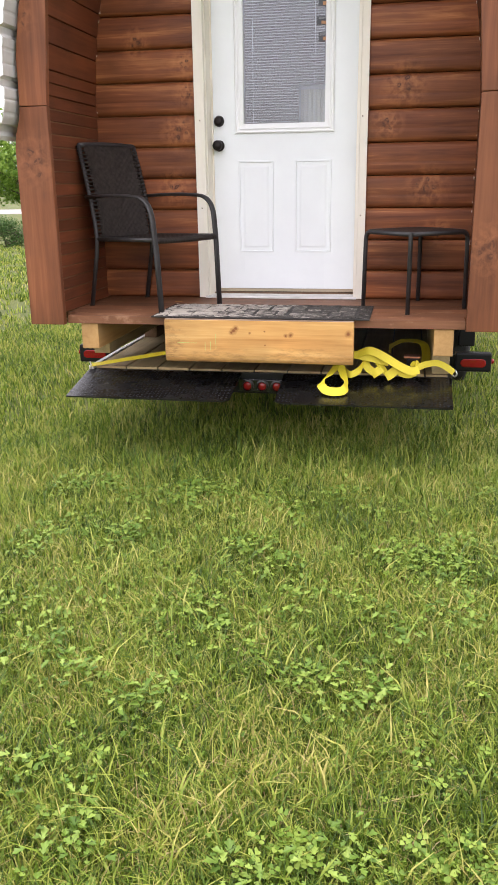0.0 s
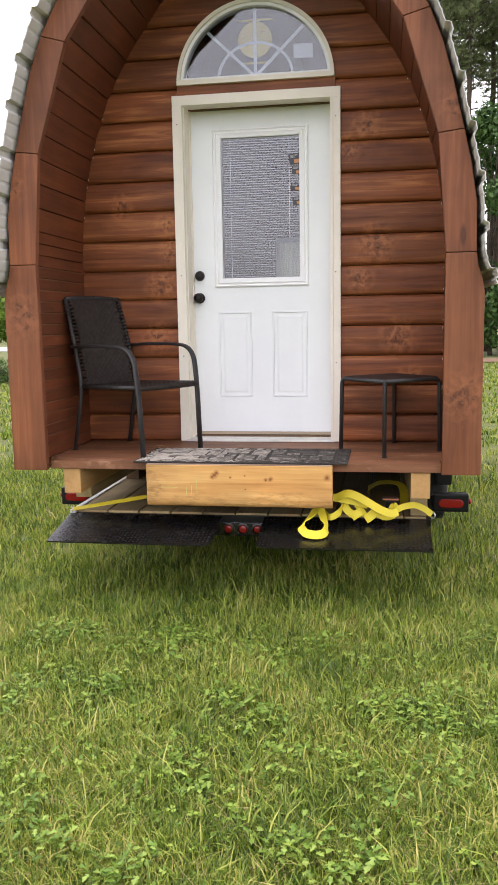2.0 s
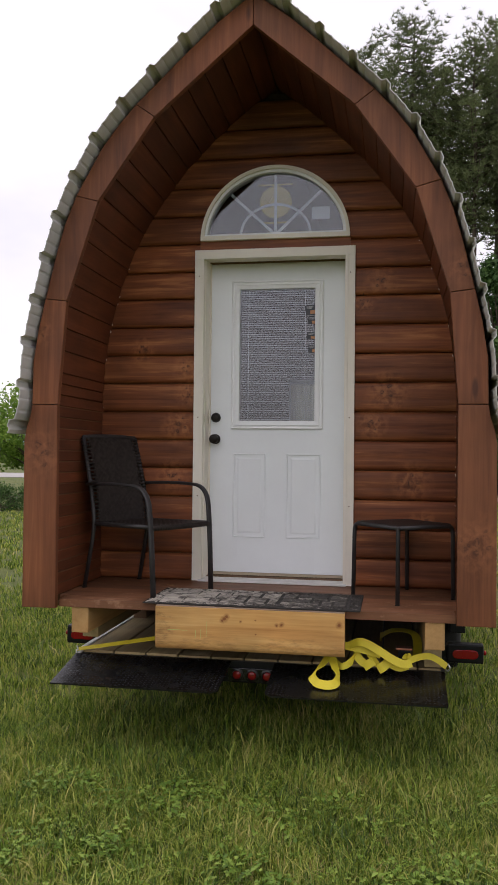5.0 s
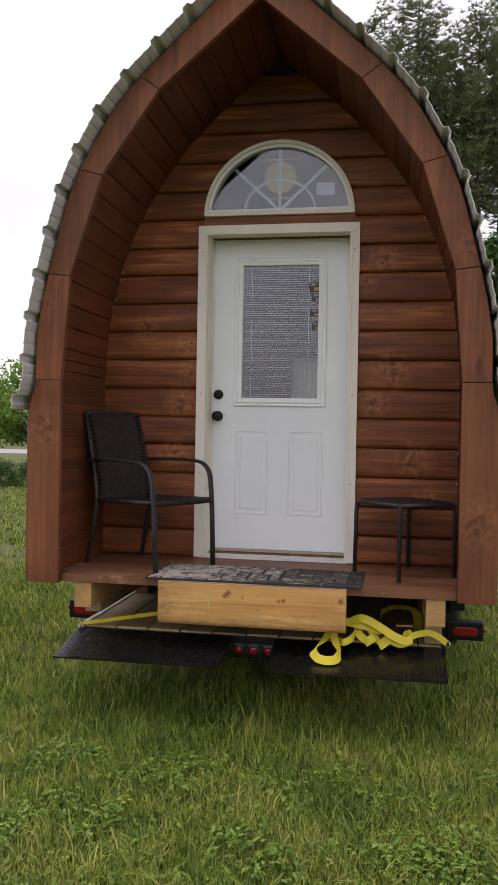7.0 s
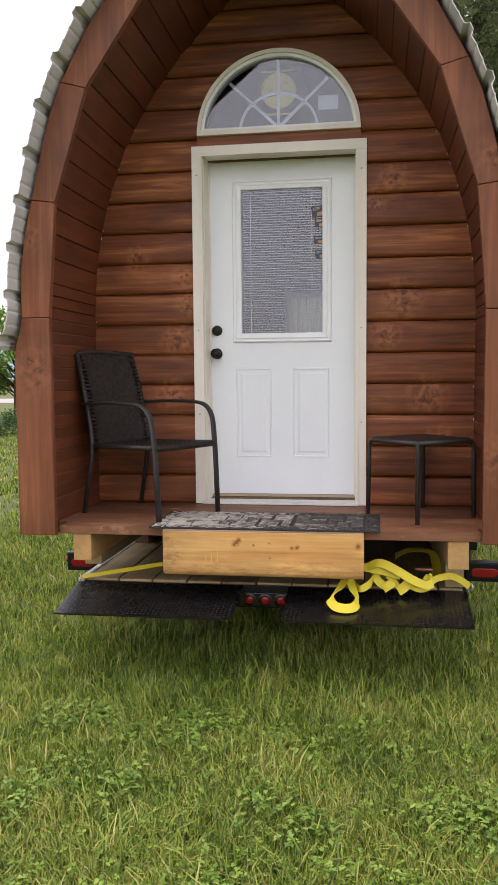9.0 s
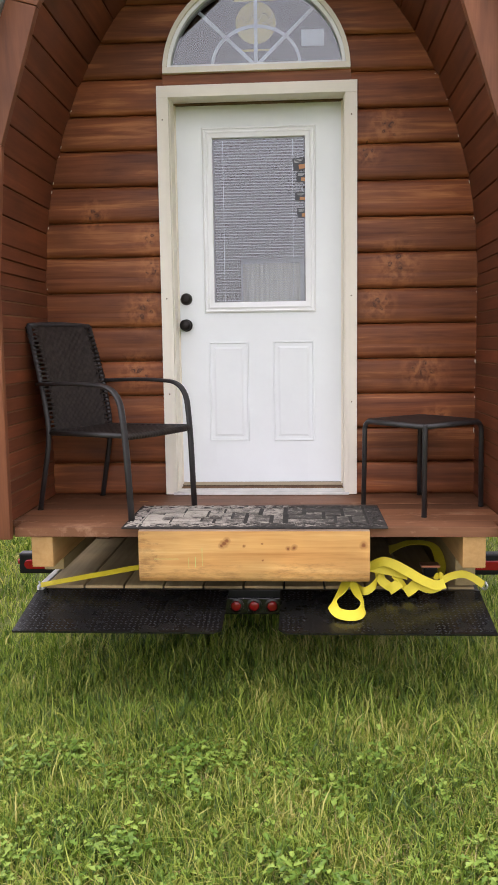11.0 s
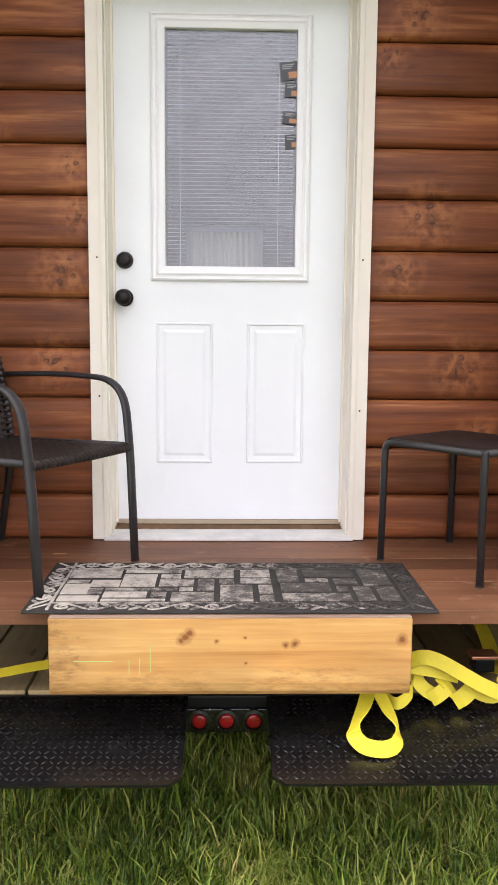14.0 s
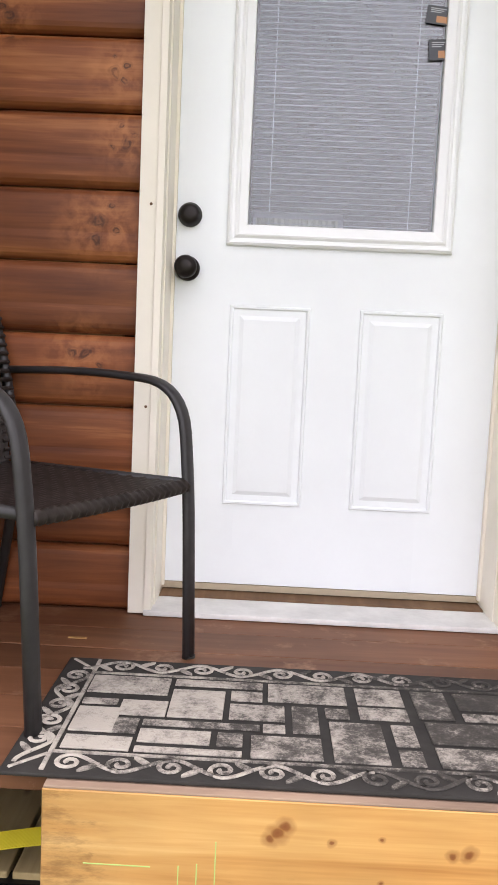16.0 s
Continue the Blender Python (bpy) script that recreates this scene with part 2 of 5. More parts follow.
wire(M_FLAP, mixed(M_FLAP, ramp(M_FLAP, _fk, [(0.895, (0, 0, 0)), (0.92, (0.5, 0.5, 0.5))]), _base, (0.42, 0.40, 0.36)), bsdf(M_FLAP).inputs["Base Color"])
M_TREAD = painted("rubbed_tread", (0.008, 0.008, 0.0085), 0.28, 0.5, 14.0)
bsdf(M_TREAD).inputs["Specular IOR Level"].default_value = 0.5
M_CHAIRTUBE = painted("brown_black_tube", (0.03, 0.028, 0.029), 0.42, 0.3, 20.0)
M_RUBBER = painted("black_rubber", (0.027, 0.024, 0.021), 0.75, 0.4, 12.0, 0.3)
M_SLAT = painted("blind_slat", (0.80, 0.79, 0.79), 0.5, 0.06)
M_VINYL = painted("white_vinyl", (0.90, 0.92, 0.93), 0.35, 0.04)
M_DARKGAP = material("gap_shade", 0.8, 0, (0.02, 0.015, 0.012))
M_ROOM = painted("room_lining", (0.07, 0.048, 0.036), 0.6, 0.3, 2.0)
M_CURTAIN = material("curtain_cloth", 0.9, 0, (0.78, 0.74, 0.62))
_t = bsdf(M_CURTAIN)
_tr = node(M_CURTAIN, "ShaderNodeBsdfTranslucent", {"Color": (0.96, 0.92, 0.78, 1)})
_mx = node(M_CURTAIN, "ShaderNodeMixShader", {0: 0.75, 1: _t.outputs[0], 2: _tr.outputs[0]})
wire(M_CURTAIN, _mx.outputs[0], M_CURTAIN.node_tree.nodes["Material Output"].inputs[0])
M_GLASS = material("window_glass", 0.02, 0, (1, 1, 1))
_gl = node(M_GLASS, "ShaderNodeBsdfGlossy", {"Color": (1, 1, 1, 1), "Roughness": 0.015})
_tp = node(M_GLASS, "ShaderNodeBsdfTransparent", {"Color": (0.80, 0.83, 0.86, 1)})
_fr = node(M_GLASS, "ShaderNodeFresnel", {"IOR": 1.6})
_fm = math_node(M_GLASS, "MULTIPLY", _fr.outputs[0], 1.45)
_mx = node(M_GLASS, "ShaderNodeMixShader", {0: _fm, 1: _tp.outputs[0], 2: _gl.outputs[0]})
wire(M_GLASS, _mx.outputs[0], M_GLASS.node_tree.nodes["Material Output"].inputs[0])
M_RED = material("red_lens", 0.15, 0, (0.24, 0.006, 0.008))
M_CHROME = material("galvanised_metal", 0.35, 0.9, (0.55, 0.55, 0.56))
M_COPPER = material("coppery_ratchet", 0.35, 0.8, (0.5, 0.22, 0.12))
M_TYRE = painted("tyre_rubber", (0.018, 0.018, 0.018), 0.8, 0.4, 15.0, 0.4)
M_RIM = material("grey_rim", 0.4, 0.7, (0.4, 0.4, 0.42))

M_ROOF = painted("grey_roof_metal", (0.66, 0.66, 0.63), 0.45, 0.2, 5.0)

M_STRAP = material("yellow_webbing", 0.6, 0, (0.80, 0.68, 0.03))
_v = coords(M_STRAP, (1, 1, 1), False)
_w = node(M_STRAP, "ShaderNodeTexWave", {"Vector": _v, "Scale": 120.0, "Distortion": 1.0}).outputs["Fac"]
wire(M_STRAP, mixed(M_STRAP, math_node(M_STRAP, "MULTIPLY", noise_fac(M_STRAP, _v, 18.0, 4), 0.6), (0.76, 0.64, 0.03), (0.46, 0.35, 0.02)), bsdf(M_STRAP).inputs["Base Color"])
bump(M_STRAP, _w, 0.25, 0.001)

# woven flat resin strands
M_WEAVE = material("woven_resin", 0.5, 0, (0.035, 0.03, 0.029))
wire(M_WEAVE, ramp(M_WEAVE, noise_fac(M_WEAVE, coords(M_WEAVE, (40, 40, 40), False), 1.0, 3), [(0.35, (0.016, 0.0125, 0.011)), (0.7, (0.043, 0.034, 0.03))]), bsdf(M_WEAVE).inputs["Base Color"])

bsdf(M_WEAVE).inputs["Specular IOR Level"].default_value = 0.25

# mat bricks: cream paint, worn away towards one end
M_MATBRICK = material("worn_cream_rubber", 0.8)
_v = coords(M_MATBRICK, (1, 1, 1), False)
_s = node(M_MATBRICK, "ShaderNodeSeparateXYZ", {0: _v})
_g = math_node(M_MATBRICK, "MULTIPLY_ADD", _s.outputs[0], 0.52, 0.61)
_info = node(M_MATBRICK, "ShaderNodeObjectInfo")
_g = math_node(M_MATBRICK, "ADD", _g, math_node(M_MATBRICK, "MULTIPLY_ADD", _info.outputs["Random"], 0.42, -0.25))
_g = math_node(M_MATBRICK, "ADD", _g, math_node(M_MATBRICK, "MULTIPLY_ADD", noise_fac(M_MATBRICK, _v, 24.0, 9, 0.85), 2.4, -1.2))
wire(M_MATBRICK, ramp(M_MATBRICK, _g, [(0.20, (0.46, 0.42, 0.36)), (0.44, (0.30, 0.27, 0.235)), (0.62, (0.10, 0.09, 0.078)), (0.74, (0.055, 0.049, 0.042)), (1.0, (0.033, 0.029, 0.025))]), bsdf(M_MATBRICK).inputs["Base Color"])
bump(M_MATBRICK, noise_fac(M_MATBRICK, _v, 160.0, 3), 0.4, 0.002)

# grass, clover and soil
def leafy(name, stops, patch=0.9, rough=0.55):
    m = material(name, rough, spec=0.3)
    geo = node(m, "ShaderNodeNewGeometry")
    pos = geo.outputs["Position"]
    p = noise_fac(m, pos, patch, 3, 0.6)
    fac = math_node(m, "ADD", math_node(m, "MULTIPLY", p, 0.55), math_node(m, "MULTIPLY", geo.outputs["Random Per Island"], 0.52))
    col = ramp(m, fac, stops)
    wire(m, col, bsdf(m).inputs["Base Color"])
    tr = node(m, "ShaderNodeBsdfTranslucent", {"Color": col})
    mx = node(m, "ShaderNodeMixShader", {0: 0.35, 1: bsdf(m).outputs[0], 2: tr.outputs[0]})
    wire(m, mx.outputs[0], m.node_tree.nodes["Material Output"].inputs[0])
    return m


M_GRASS = leafy("grass_blade", [(0.25, (0.03, 0.066, 0.009)), (0.42, (0.093, 0.162, 0.016)), (0.56, (0.185, 0.268, 0.029)), (0.70, (0.34, 0.385, 0.07)), (0.85, (0.50, 0.43, 0.15))], 2.2, 0.45)
M_CLOVER = leafy("clover_leaf", [(0.25, (0.075, 0.15, 0.018)), (0.5, (0.15, 0.25, 0.03)), (0.72, (0.27, 0.37, 0.062))], 2.0)
M_WEED = leafy("weed_leaf", [(0.25, (0.07, 0.14, 0.018)), (0.5, (0.145, 0.25, 0.033)), (0.75, (0.28, 0.39, 0.075))], 1.5, 0.45)
M_STRAW = leafy("dry_straw", [(0.2, (0.28, 0.2, 0.08)), (0.6, (0.42, 0.33, 0.16)), (0.9, (0.5, 0.42, 0.24))], 2.0)
M_NEEDLE = leafy("pine_needle", [(0.2, (0.07, 0.095, 0.04)), (0.5, (0.125, 0.16, 0.065)), (0.8, (0.20, 0.23, 0.10))], 0.5)
M_LEAF = leafy("broad_leaf", [(0.2, (0.07, 0.15, 0.018)), (0.5, (0.14, 0.25, 0.03)), (0.8, (0.24, 0.36, 0.06))], 0.6)
M_SHRUB = leafy("shrub_leaf", [(0.2, (0.025, 0.07, 0.015)), (0.5, (0.05, 0.11, 0.025)), (0.8, (0.09, 0.16, 0.04))], 0.8)
M_BARK = painted("pine_bark", (0.10, 0.075, 0.055), 0.9, 0.5, 3.0, 0.6)
M_SOIL = material("lawn_ground", 0.95)
_p = node(M_SOIL, "ShaderNodeNewGeometry").outputs["Position"]
_a = noise_fac(M_SOIL, _p, 0.9, 6, 0.65)
_b = noise_fac(M_SOIL, _p, 28.0, 5, 0.7)
_f = math_node(M_SOIL, "ADD", math_node(M_SOIL, "MULTIPLY", _a, 0.5), math_node(M_SOIL, "MULTIPLY", _b, 0.5))
wire(M_SOIL, ramp(M_SOIL, _f, [(0.32, (0.035, 0.048, 0.008)), (0.48, (0.07, 0.088, 0.013)), (0.62, (0.12, 0.125, 0.024)), (0.75, (0.22, 0.155, 0.06))]), bsdf(M_SOIL).inputs["Base Color"])
bump(M_SOIL, _b, 0.8, 0.03)
M_ROAD = material("pale_road", 0.9)
_p = node(M_ROAD, "ShaderNodeNewGeometry").outputs["Position"]
wire(M_ROAD, ramp(M_ROAD, noise_fac(M_ROAD, _p, 0.8, 6, 0.7), [(0.3, (0.24, 0.23, 0.23)), (0.7, (0.36, 0.34, 0.34))]), bsdf(M_ROAD).inputs["Base Color"])
M_MULCH = material("brown_mulch", 0.95)
_p = node(M_MULCH, "ShaderNodeNewGeometry").outputs["Position"]
wire(M_MULCH, ramp(M_MULCH, noise_fac(M_MULCH, _p, 2.5, 6, 0.7), [(0.3, (0.09, 0.05, 0.03)), (0.7, (0.2, 0.12, 0.07))]), bsdf(M_MULCH).inputs["Base Color"])
# wooded hill whose base colour carries the blue haze of distance
M_HILL = material("hazed_far_hill", 1.0)
_p = node(M_HILL, "ShaderNodeNewGeometry").outputs["Position"]
wire(M_HILL, ramp(M_HILL, noise_fac(M_HILL, _p, 0.09, 6, 0.75), [(0.3, (0.13, 0.21, 0.22)), (0.7, (0.24, 0.34, 0.36))]), bsdf(M_HILL).inputs["Base Color"])

ORIGIN = {}


def thing(name, base, label, category, group="", kind=""):
    ob = new(name)
    ob.location = base
    ORIGIN[ob.name] = Vector(base)
    return tagged(ob, label, category, group, kind)


def link_mesh(name, bm, mat, origin):
    me = bpy.data.meshes.new(name)
    if origin.length:
        bmesh.ops.translate(bm, verts=bm.verts, vec=-origin)
    bm.to_mesh(me)
    bm.free()
    for mt in (mat if isinstance(mat, (list, tuple)) else (mat,)):
        me.materials.append(mt)
    return me


def part(name, bm, mat, parent, label="", smooth=False, kind=""):
    """One mesh in world coordinates, linked as a part under a thing or a part."""
    o = ORIGIN.get(parent.name, Vector())
    me = link_mesh(name, bm, mat, o)
    if smooth:
        me.polygons.foreach_set("use_smooth", [True] * len(me.polygons))
    ob = new(name, me)
    ob.parent = parent
    ORIGIN[ob.name] = o
    return tagged(ob, label, kind=kind)


def solo(name, bm, mat, base, label, category, kind="", smooth=False, group=""):
    b = Vector(base)
    me = link_mesh(name, bm, mat, b)
    if smooth:
        me.polygons.foreach_set("use_smooth", [True] * len(me.polygons))
    ob = new(name, me)
    ob.location = b
    ORIGIN[ob.name] = b
    return tagged(ob, label, category, group, kind)


def box(bm, x0, x1, y0, y1, z0, z1, bevel=0.0, turn=None):
    vs = [bm.verts.new((x, y, z)) for z in (z0, z1) for y in (y0, y1) for x in (x0, x1)]
    fs = [(0, 2, 3, 1), (4, 5, 7, 6), (0, 1, 5, 4), (2, 6, 7, 3), (0, 4, 6, 2), (1, 3, 7, 5)]
    made = [bm.faces.new([vs[i] for i in f]) for f in fs]
    if turn:
        bmesh.ops.transform(bm, matrix=turn, verts=vs)
    if bevel:
        edges = list({e for f in made for e in f.edges})
        bmesh.ops.bevel(bm, geom=edges, offset=bevel, segments=2, profile=0.6, affect="EDGES")
    return bm


def boxed(*a, **k):
    return box(bmesh.new(), *a, **k)


def prism(bm, pts, y0, y1, bevel=0.0):
    """A polygon in x, z drawn out from y0 to y1."""
    a = [bm.verts.new((x, y0, z)) for x, z in pts]
    b = [bm.verts.new((x, y1, z)) for x, z in pts]
    n = len(pts)
    faces = [bm.faces.new(a), bm.faces.new(b[::-1])]
    faces += [bm.faces.new((a[i], b[i], b[(i + 1) % n], a[(i + 1) % n])) for i in range(n)]
    bmesh.ops.recalc_face_normals(bm, faces=faces)
    if bevel:
        bmesh.ops.bevel(bm, geom=list({e for e in faces[0].edges} | {e for e in faces[1].edges}), offset=bevel, segments=2, profile=0.6, affect="EDGES")
    return bm


def tube(bm, pts, r, sides=8, r2=None, squash=1.0):
    """A round bar along points; r2: its radius at the far end; squash: flattens it across."""
    pts = [Vector(p) for p in pts]
    rings = []
    side = None
    for i, p in enumerate(pts):
        d = (pts[min(i + 1, len(pts) - 1)] - pts[max(i - 1, 0)]).normalized()
        if side is None:
            side = d.cross(Vector((0, 0, 1)) if abs(d.z) < 0.9 else Vector((1, 0, 0))).normalized()
        side = (side - d * side.dot(d)).normalized()
        up = d.cross(side)
        k = r if r2 is None else r + (r2 - r) * i / (len(pts) - 1)
        rings.append([bm.verts.new(p + (side * math.cos(a) + up * math.sin(a) * squash) * k) for a in [2 * math.pi * j / sides for j in range(sides)]])
    for a, b in zip(rings, rings[1:]):
        for j in range(sides):
            bm.faces.new((a[j], a[(j + 1) % sides], b[(j + 1) % sides], b[j]))
    bm.faces.new(rings[0][::-1])
    bm.faces.new(rings[-1])
    return bm


def rounded(pts, radius, n=6):
    """A path with its corners rounded."""
    pts = [Vector(p) for p in pts]
    out = [pts[0]]
    for a, b, c in zip(pts, pts[1:], pts[2:]):
        u, v = (a - b), (c - b)
        k = min(radius, u.length * 0.49, v.length * 0.49)
        p, q = b + u.normalized() * k, b + v.normalized() * k
        out += [p.lerp(b, t).lerp(b.lerp(q, t), t) for t in [i / n for i in range(n + 1)]]
    return out + [pts[-1]]


def ribbon(bm, pts, sides, width, thick=0.003):
    """A flat band along points; sides: the direction of its width at each point."""
    rings = []
    pts = [Vector(p) for p in pts]
    for i, (p, s) in enumerate(zip(pts, sides)):
        d = (pts[min(i + 1, len(pts) - 1)] - pts[max(i - 1, 0)]).normalized()
        s = Vector(s)
        s = (s - d * s.dot(d)).normalized()
        nrm = d.cross(s)
        rings.append([bm.verts.new(p + s * a * width / 2 + nrm * b * thick / 2) for a, b in ((-1, -1), (1, -1), (1, 1), (-1, 1))])
    for a, b in zip(rings, rings[1:]):
        for j in range(4):
            bm.faces.new((a[j], a[(j + 1) % 4], b[(j + 1) % 4], b[j]))
    bm.faces.new(rings[0][::-1])
    bm.faces.new(rings[-1])
    return bm


def spun(bm, profile, centre, axis, sides=20):
    """A profile of (radius, distance along axis) turned about an axis through centre."""
    ax = Vector(axis).normalized()
    u = ax.cross(Vector((0, 0, 1)) if abs(ax.z) < 0.9 else Vector((1, 0, 0))).normalized()
    v = ax.cross(u)
    c = Vector(centre)
    rings = [[bm.verts.new(c + ax * h + (u * math.cos(a) + v * math.sin(a)) * max(r, 1e-4)) for a in [2 * math.pi * j / sides for j in range(sides)]] for r, h in profile]
    for a, b in zip(rings, rings[1:]):
        for j in range(sides):
            bm.faces.new((a[j], a[(j + 1) % sides], b[(j + 1) % sides], b[j]))
    bm.faces.new(rings[0][::-1])
    bm.faces.new(rings[-1])
    bmesh.ops.recalc_face_normals(bm, faces=bm.faces)
    return bm


def at_z(profile, z):
    """The half width of an upright profile of (x, z) at a height."""
    for (xa, za), (xb, zb) in zip(profile, profile[1:]):
        if za <= z <= zb:
            return xa + (xb - xa) * (z - za) / (zb - za)
    return profile[-1][0] if z > profile[-1][1] else profile[0][0]

# ---- ground and distance ----
DECK_Z = 0.795
FACE = -0.86
bm = bmesh.new()
bmesh.ops.create_grid(bm, x_segments=8, y_segments=8, size=2500)
solo("ground", bm, M_SOIL, (0, 0, 0), "mown green lawn with clover and dry straw", "lawn", "structure")
solo("road", boxed(-260, -12, 44, 54, 0.0, 0.03), M_ROAD, (-100, 49, 0), "pale grey asphalt road beyond the hedge", "road", "structure")
solo("gravel_bed", boxed(2.5, 60, 24.8, 27.5, 0.0, 0.05), M_MULCH, (30, 26, 0), "brown mulch strip along the far lawn", "mulch bed", "structure")
bm = bmesh.new()
rows = []
for i in range(81):
    a = radians(-75 + 150 * i / 80)
    h = 38 + 30 * noise.noise((i * 0.11, 3.0, 0)) + 9 * noise.noise((i * 0.5, 9.0, 0)) + 18 * max(0, -math.sin(a))
    x, y = math.sin(a) * 900, math.cos(a) * 900
    rows.append((bm.verts.new((x, y, -2)), bm.verts.new((x * 1.05, y * 1.05, h * 0.7)), bm.verts.new((x * 1.15, y * 1.15, h))))
for p, q in zip(rows, rows[1:]):
    for k in (0, 1):
        bm.faces.new((p[k], q[k], q[k + 1], p[k + 1]))
solo("backdrop_hill", bm, M_HILL, (0, 900, 0), "distant wooded hills, haze painted in as blue-green", "hill", "structure", True)

# ---- the cabin ----
SHELL = [(1.147, 0.75), (1.147, 1.98), (1.131, 2.23), (1.10, 2.44), (1.045, 2.652), (0.997, 2.80), (0.93, 2.97), (0.80, 3.20), (0.60, 3.47), (0.35, 3.72), (0.0, 4.01)]
RIB_IN = [(1.09, 0.75), (1.092, 1.89), (1.047, 2.47), (0.87, 3.025), (0.55, 3.48), (0.17, 3.803), (0.0, 3.948)]
RIB_OUT = [(1.287, 0.75), (1.287, 1.69), (1.275, 1.76), (1.252, 1.83), (1.243, 1.89), (1.24, 2.13), (1.21, 2.32), (1.172, 2.485), (1.11, 2.74), (1.06, 2.91), (0.998, 3.06), (0.852, 3.32), (0.76, 3.44), (0.655, 3.555), (0.42, 3.775), (0.20, 3.975), (0.0, 4.12)]
cabin = thing("tiny_cabin", (0, 0, 0.75), "arched red-brown stained log cabin standing on a trailer", "cabin")

# shell behind the boards
half = [(x + 0.012, z) for x, z in SHELL[:-1]] + [(0, 4.03)]
outer = [(1.245, 0.75), (1.245, 1.8)] + [(x - 0.006, z - 0.004) for x, z in RIB_OUT[5:-1]] + [(0, 4.105)]
bm = bmesh.new()
for s in (1, -1):
    for y0, y1 in ((-0.815, 3.65),):
        prism(bm, [(s * x, z) for x, z in half] + [(s * x, z) for x, z in outer[::-1]], y0, y1)
part("shell", bm, M_BEAM, cabin)

# porch side boards
side_l = part("side_wall", boxed(-1.156, -1.150, -0.81, 0.05, 0.80, 1.9), M_BEAM, cabin)
side_r = part("side_wall", boxed(1.150, 1.156, -0.81, 0.05, 0.80, 1.9), M_BEAM, cabin)


def along(profile, s):
    for a, b in zip(profile, profile[1:]):
        d = math.hypot(b[0] - a[0], b[1] - a[1])
        if s <= d:
            return Vector((a[0] + (b[0] - a[0]) * s / d, a[1] + (b[1] - a[1]) * s / d))
        s -= d
    return Vector(profile[-1])


total = sum(math.hypot(b[0] - a[0], b[1] - a[1]) for a, b in zip(SHELL, SHELL[1:]))
marks, s = [0.045], 0.045
while s < total - 0.02:
    s += 0.0645 if s < 1.30 else 0.129
    marks.append(min(s, total))
for side, holder in ((-1, side_l), (1, side_r)):
    for a, b in zip(marks, marks[1:]):
        p, q = along(SHELL, a + 0.0015), along(SHELL, b - 0.0015)
        d = (q - p).normalized()
        n = Vector((d.y, -d.x))
        if n.x < 0 and p.x > 0.3:
            n = -n
        if n.y < 0 and p.x <= 0.3:
            n = -n
        e = d * 0.004
        tilt = random.uniform(-0.0015, 0.0015)
        pts = [p + n * 0.004, p + e - n * (0.001 + tilt), q - e - n * (0.001 - tilt), q + n * 0.004, q + n * 0.011, p + n * 0.011]
        part("board", prism(bmesh.new(), [(side * v.x, v.y) for v in pts], -0.82, 0.06), M_SIDE, holder)

# arched ribs at the front
CUTS = [((1.09, 0.75), (1.287, 0.75)), ((1.092, 1.89), (1.243, 1.89)), ((1.047, 2.47), (1.172, 2.485)), ((0.87, 3.025), (0.998, 3.06)), ((0.55, 3.48), (0.655, 3.555)), ((0.0, 3.948), (0.0, 4.12))]
for s in (-1, 1):
    rib = part("arch_rib", boxed(s * 1.16 - 0.03, s * 1.16 + 0.03, -0.82, -0.815, 0.76, 1.8), M_BEAM, cabin)
    for (ia, oa), (ib, ob) in zip(CUTS, CUTS[1:]):
        mid_out = [p for p in RIB_OUT if oa[1] + 1e-4 < p[1] < ob[1] - 1e-4]
        pts = [ia, oa] + mid_out + [ob, ib]
        c = Vector((sum(p[0] for p in pts) / len(pts), sum(p[1] for p in pts) / len(pts)))
        pts = [Vector(p) + (c - Vector(p)).normalized() * 0.0015 for p in pts]
        y = FACE + random.uniform(-0.001, 0.001)
        part("rib_segment", prism(bmesh.new(), [(s * p.x, p.y) for p in pts], y, -0.82, 0.004), M_RIB, rib)

# ribbed metal roof
ROOF = [(1.335, 1.725), (1.31, 1.775), (1.283, 1.835), (1.266, 1.91), (1.262, 2.02), (1.257, 2.13), (1.228, 2.325), (1.19, 2.49), (1.128, 2.745), (1.076, 2.918), (1.014, 3.072), (0.868, 3.332), (0.774, 3.452), (0.668, 3.568), (0.432, 3.79), (0.21, 3.99), (0.0, 4.137)]
length = sum(math.hypot(b[0] - a[0], b[1] - a[1]) for a, b in zip(ROOF, ROOF[1:]))
for s in (-1, 1):
    line = []
    steps = int(length / 0.008)
    for i in range(steps + 1):
        d = length * i / steps
        p, q = along(ROOF, d), along(ROOF, min(d + 0.03, length))
        r = along(ROOF, max(d - 0.03, 0))
        t = (q - r).normalized()
        n = Vector((t.y, -t.x))
        u = (d - 0.02) % 0.236
        rise = 0.021 * max(0.0, min(1.0, (0.03 - abs(u - 0.034)) / 0.012)) + 0.004 * max(0.0, 1 - abs(((u - 0.1) % 0.068) - 0.02) / 0.012)
        line.append((p + n * rise, n))
    for name, y0, y1 in (("roof_panel", -0.97, 3.72),):
        bm = bmesh.new()
        rows = []
        for p, n in line:
            lo, hi = p, p + n * 0.004
            rows.append([bm.verts.new((s * v.x, y, v.y)) for v, y in ((lo, y0), (hi, y0), (hi, y1), (lo, y1))])
        for a, b in zip(rows, rows[1:]):
            for k in range(4):
                bm.faces.new((a[k], b[k], b[(k + 1) % 4], a[(k + 1) % 4]))
        bm.faces.new(rows[0])
        bm.faces.new(rows[-1][::-1])
        bmesh.ops.recalc_face_normals(bm, faces=bm.faces)
        part(name, bm, M_ROOF, cabin, "grey ribbed sheet metal")
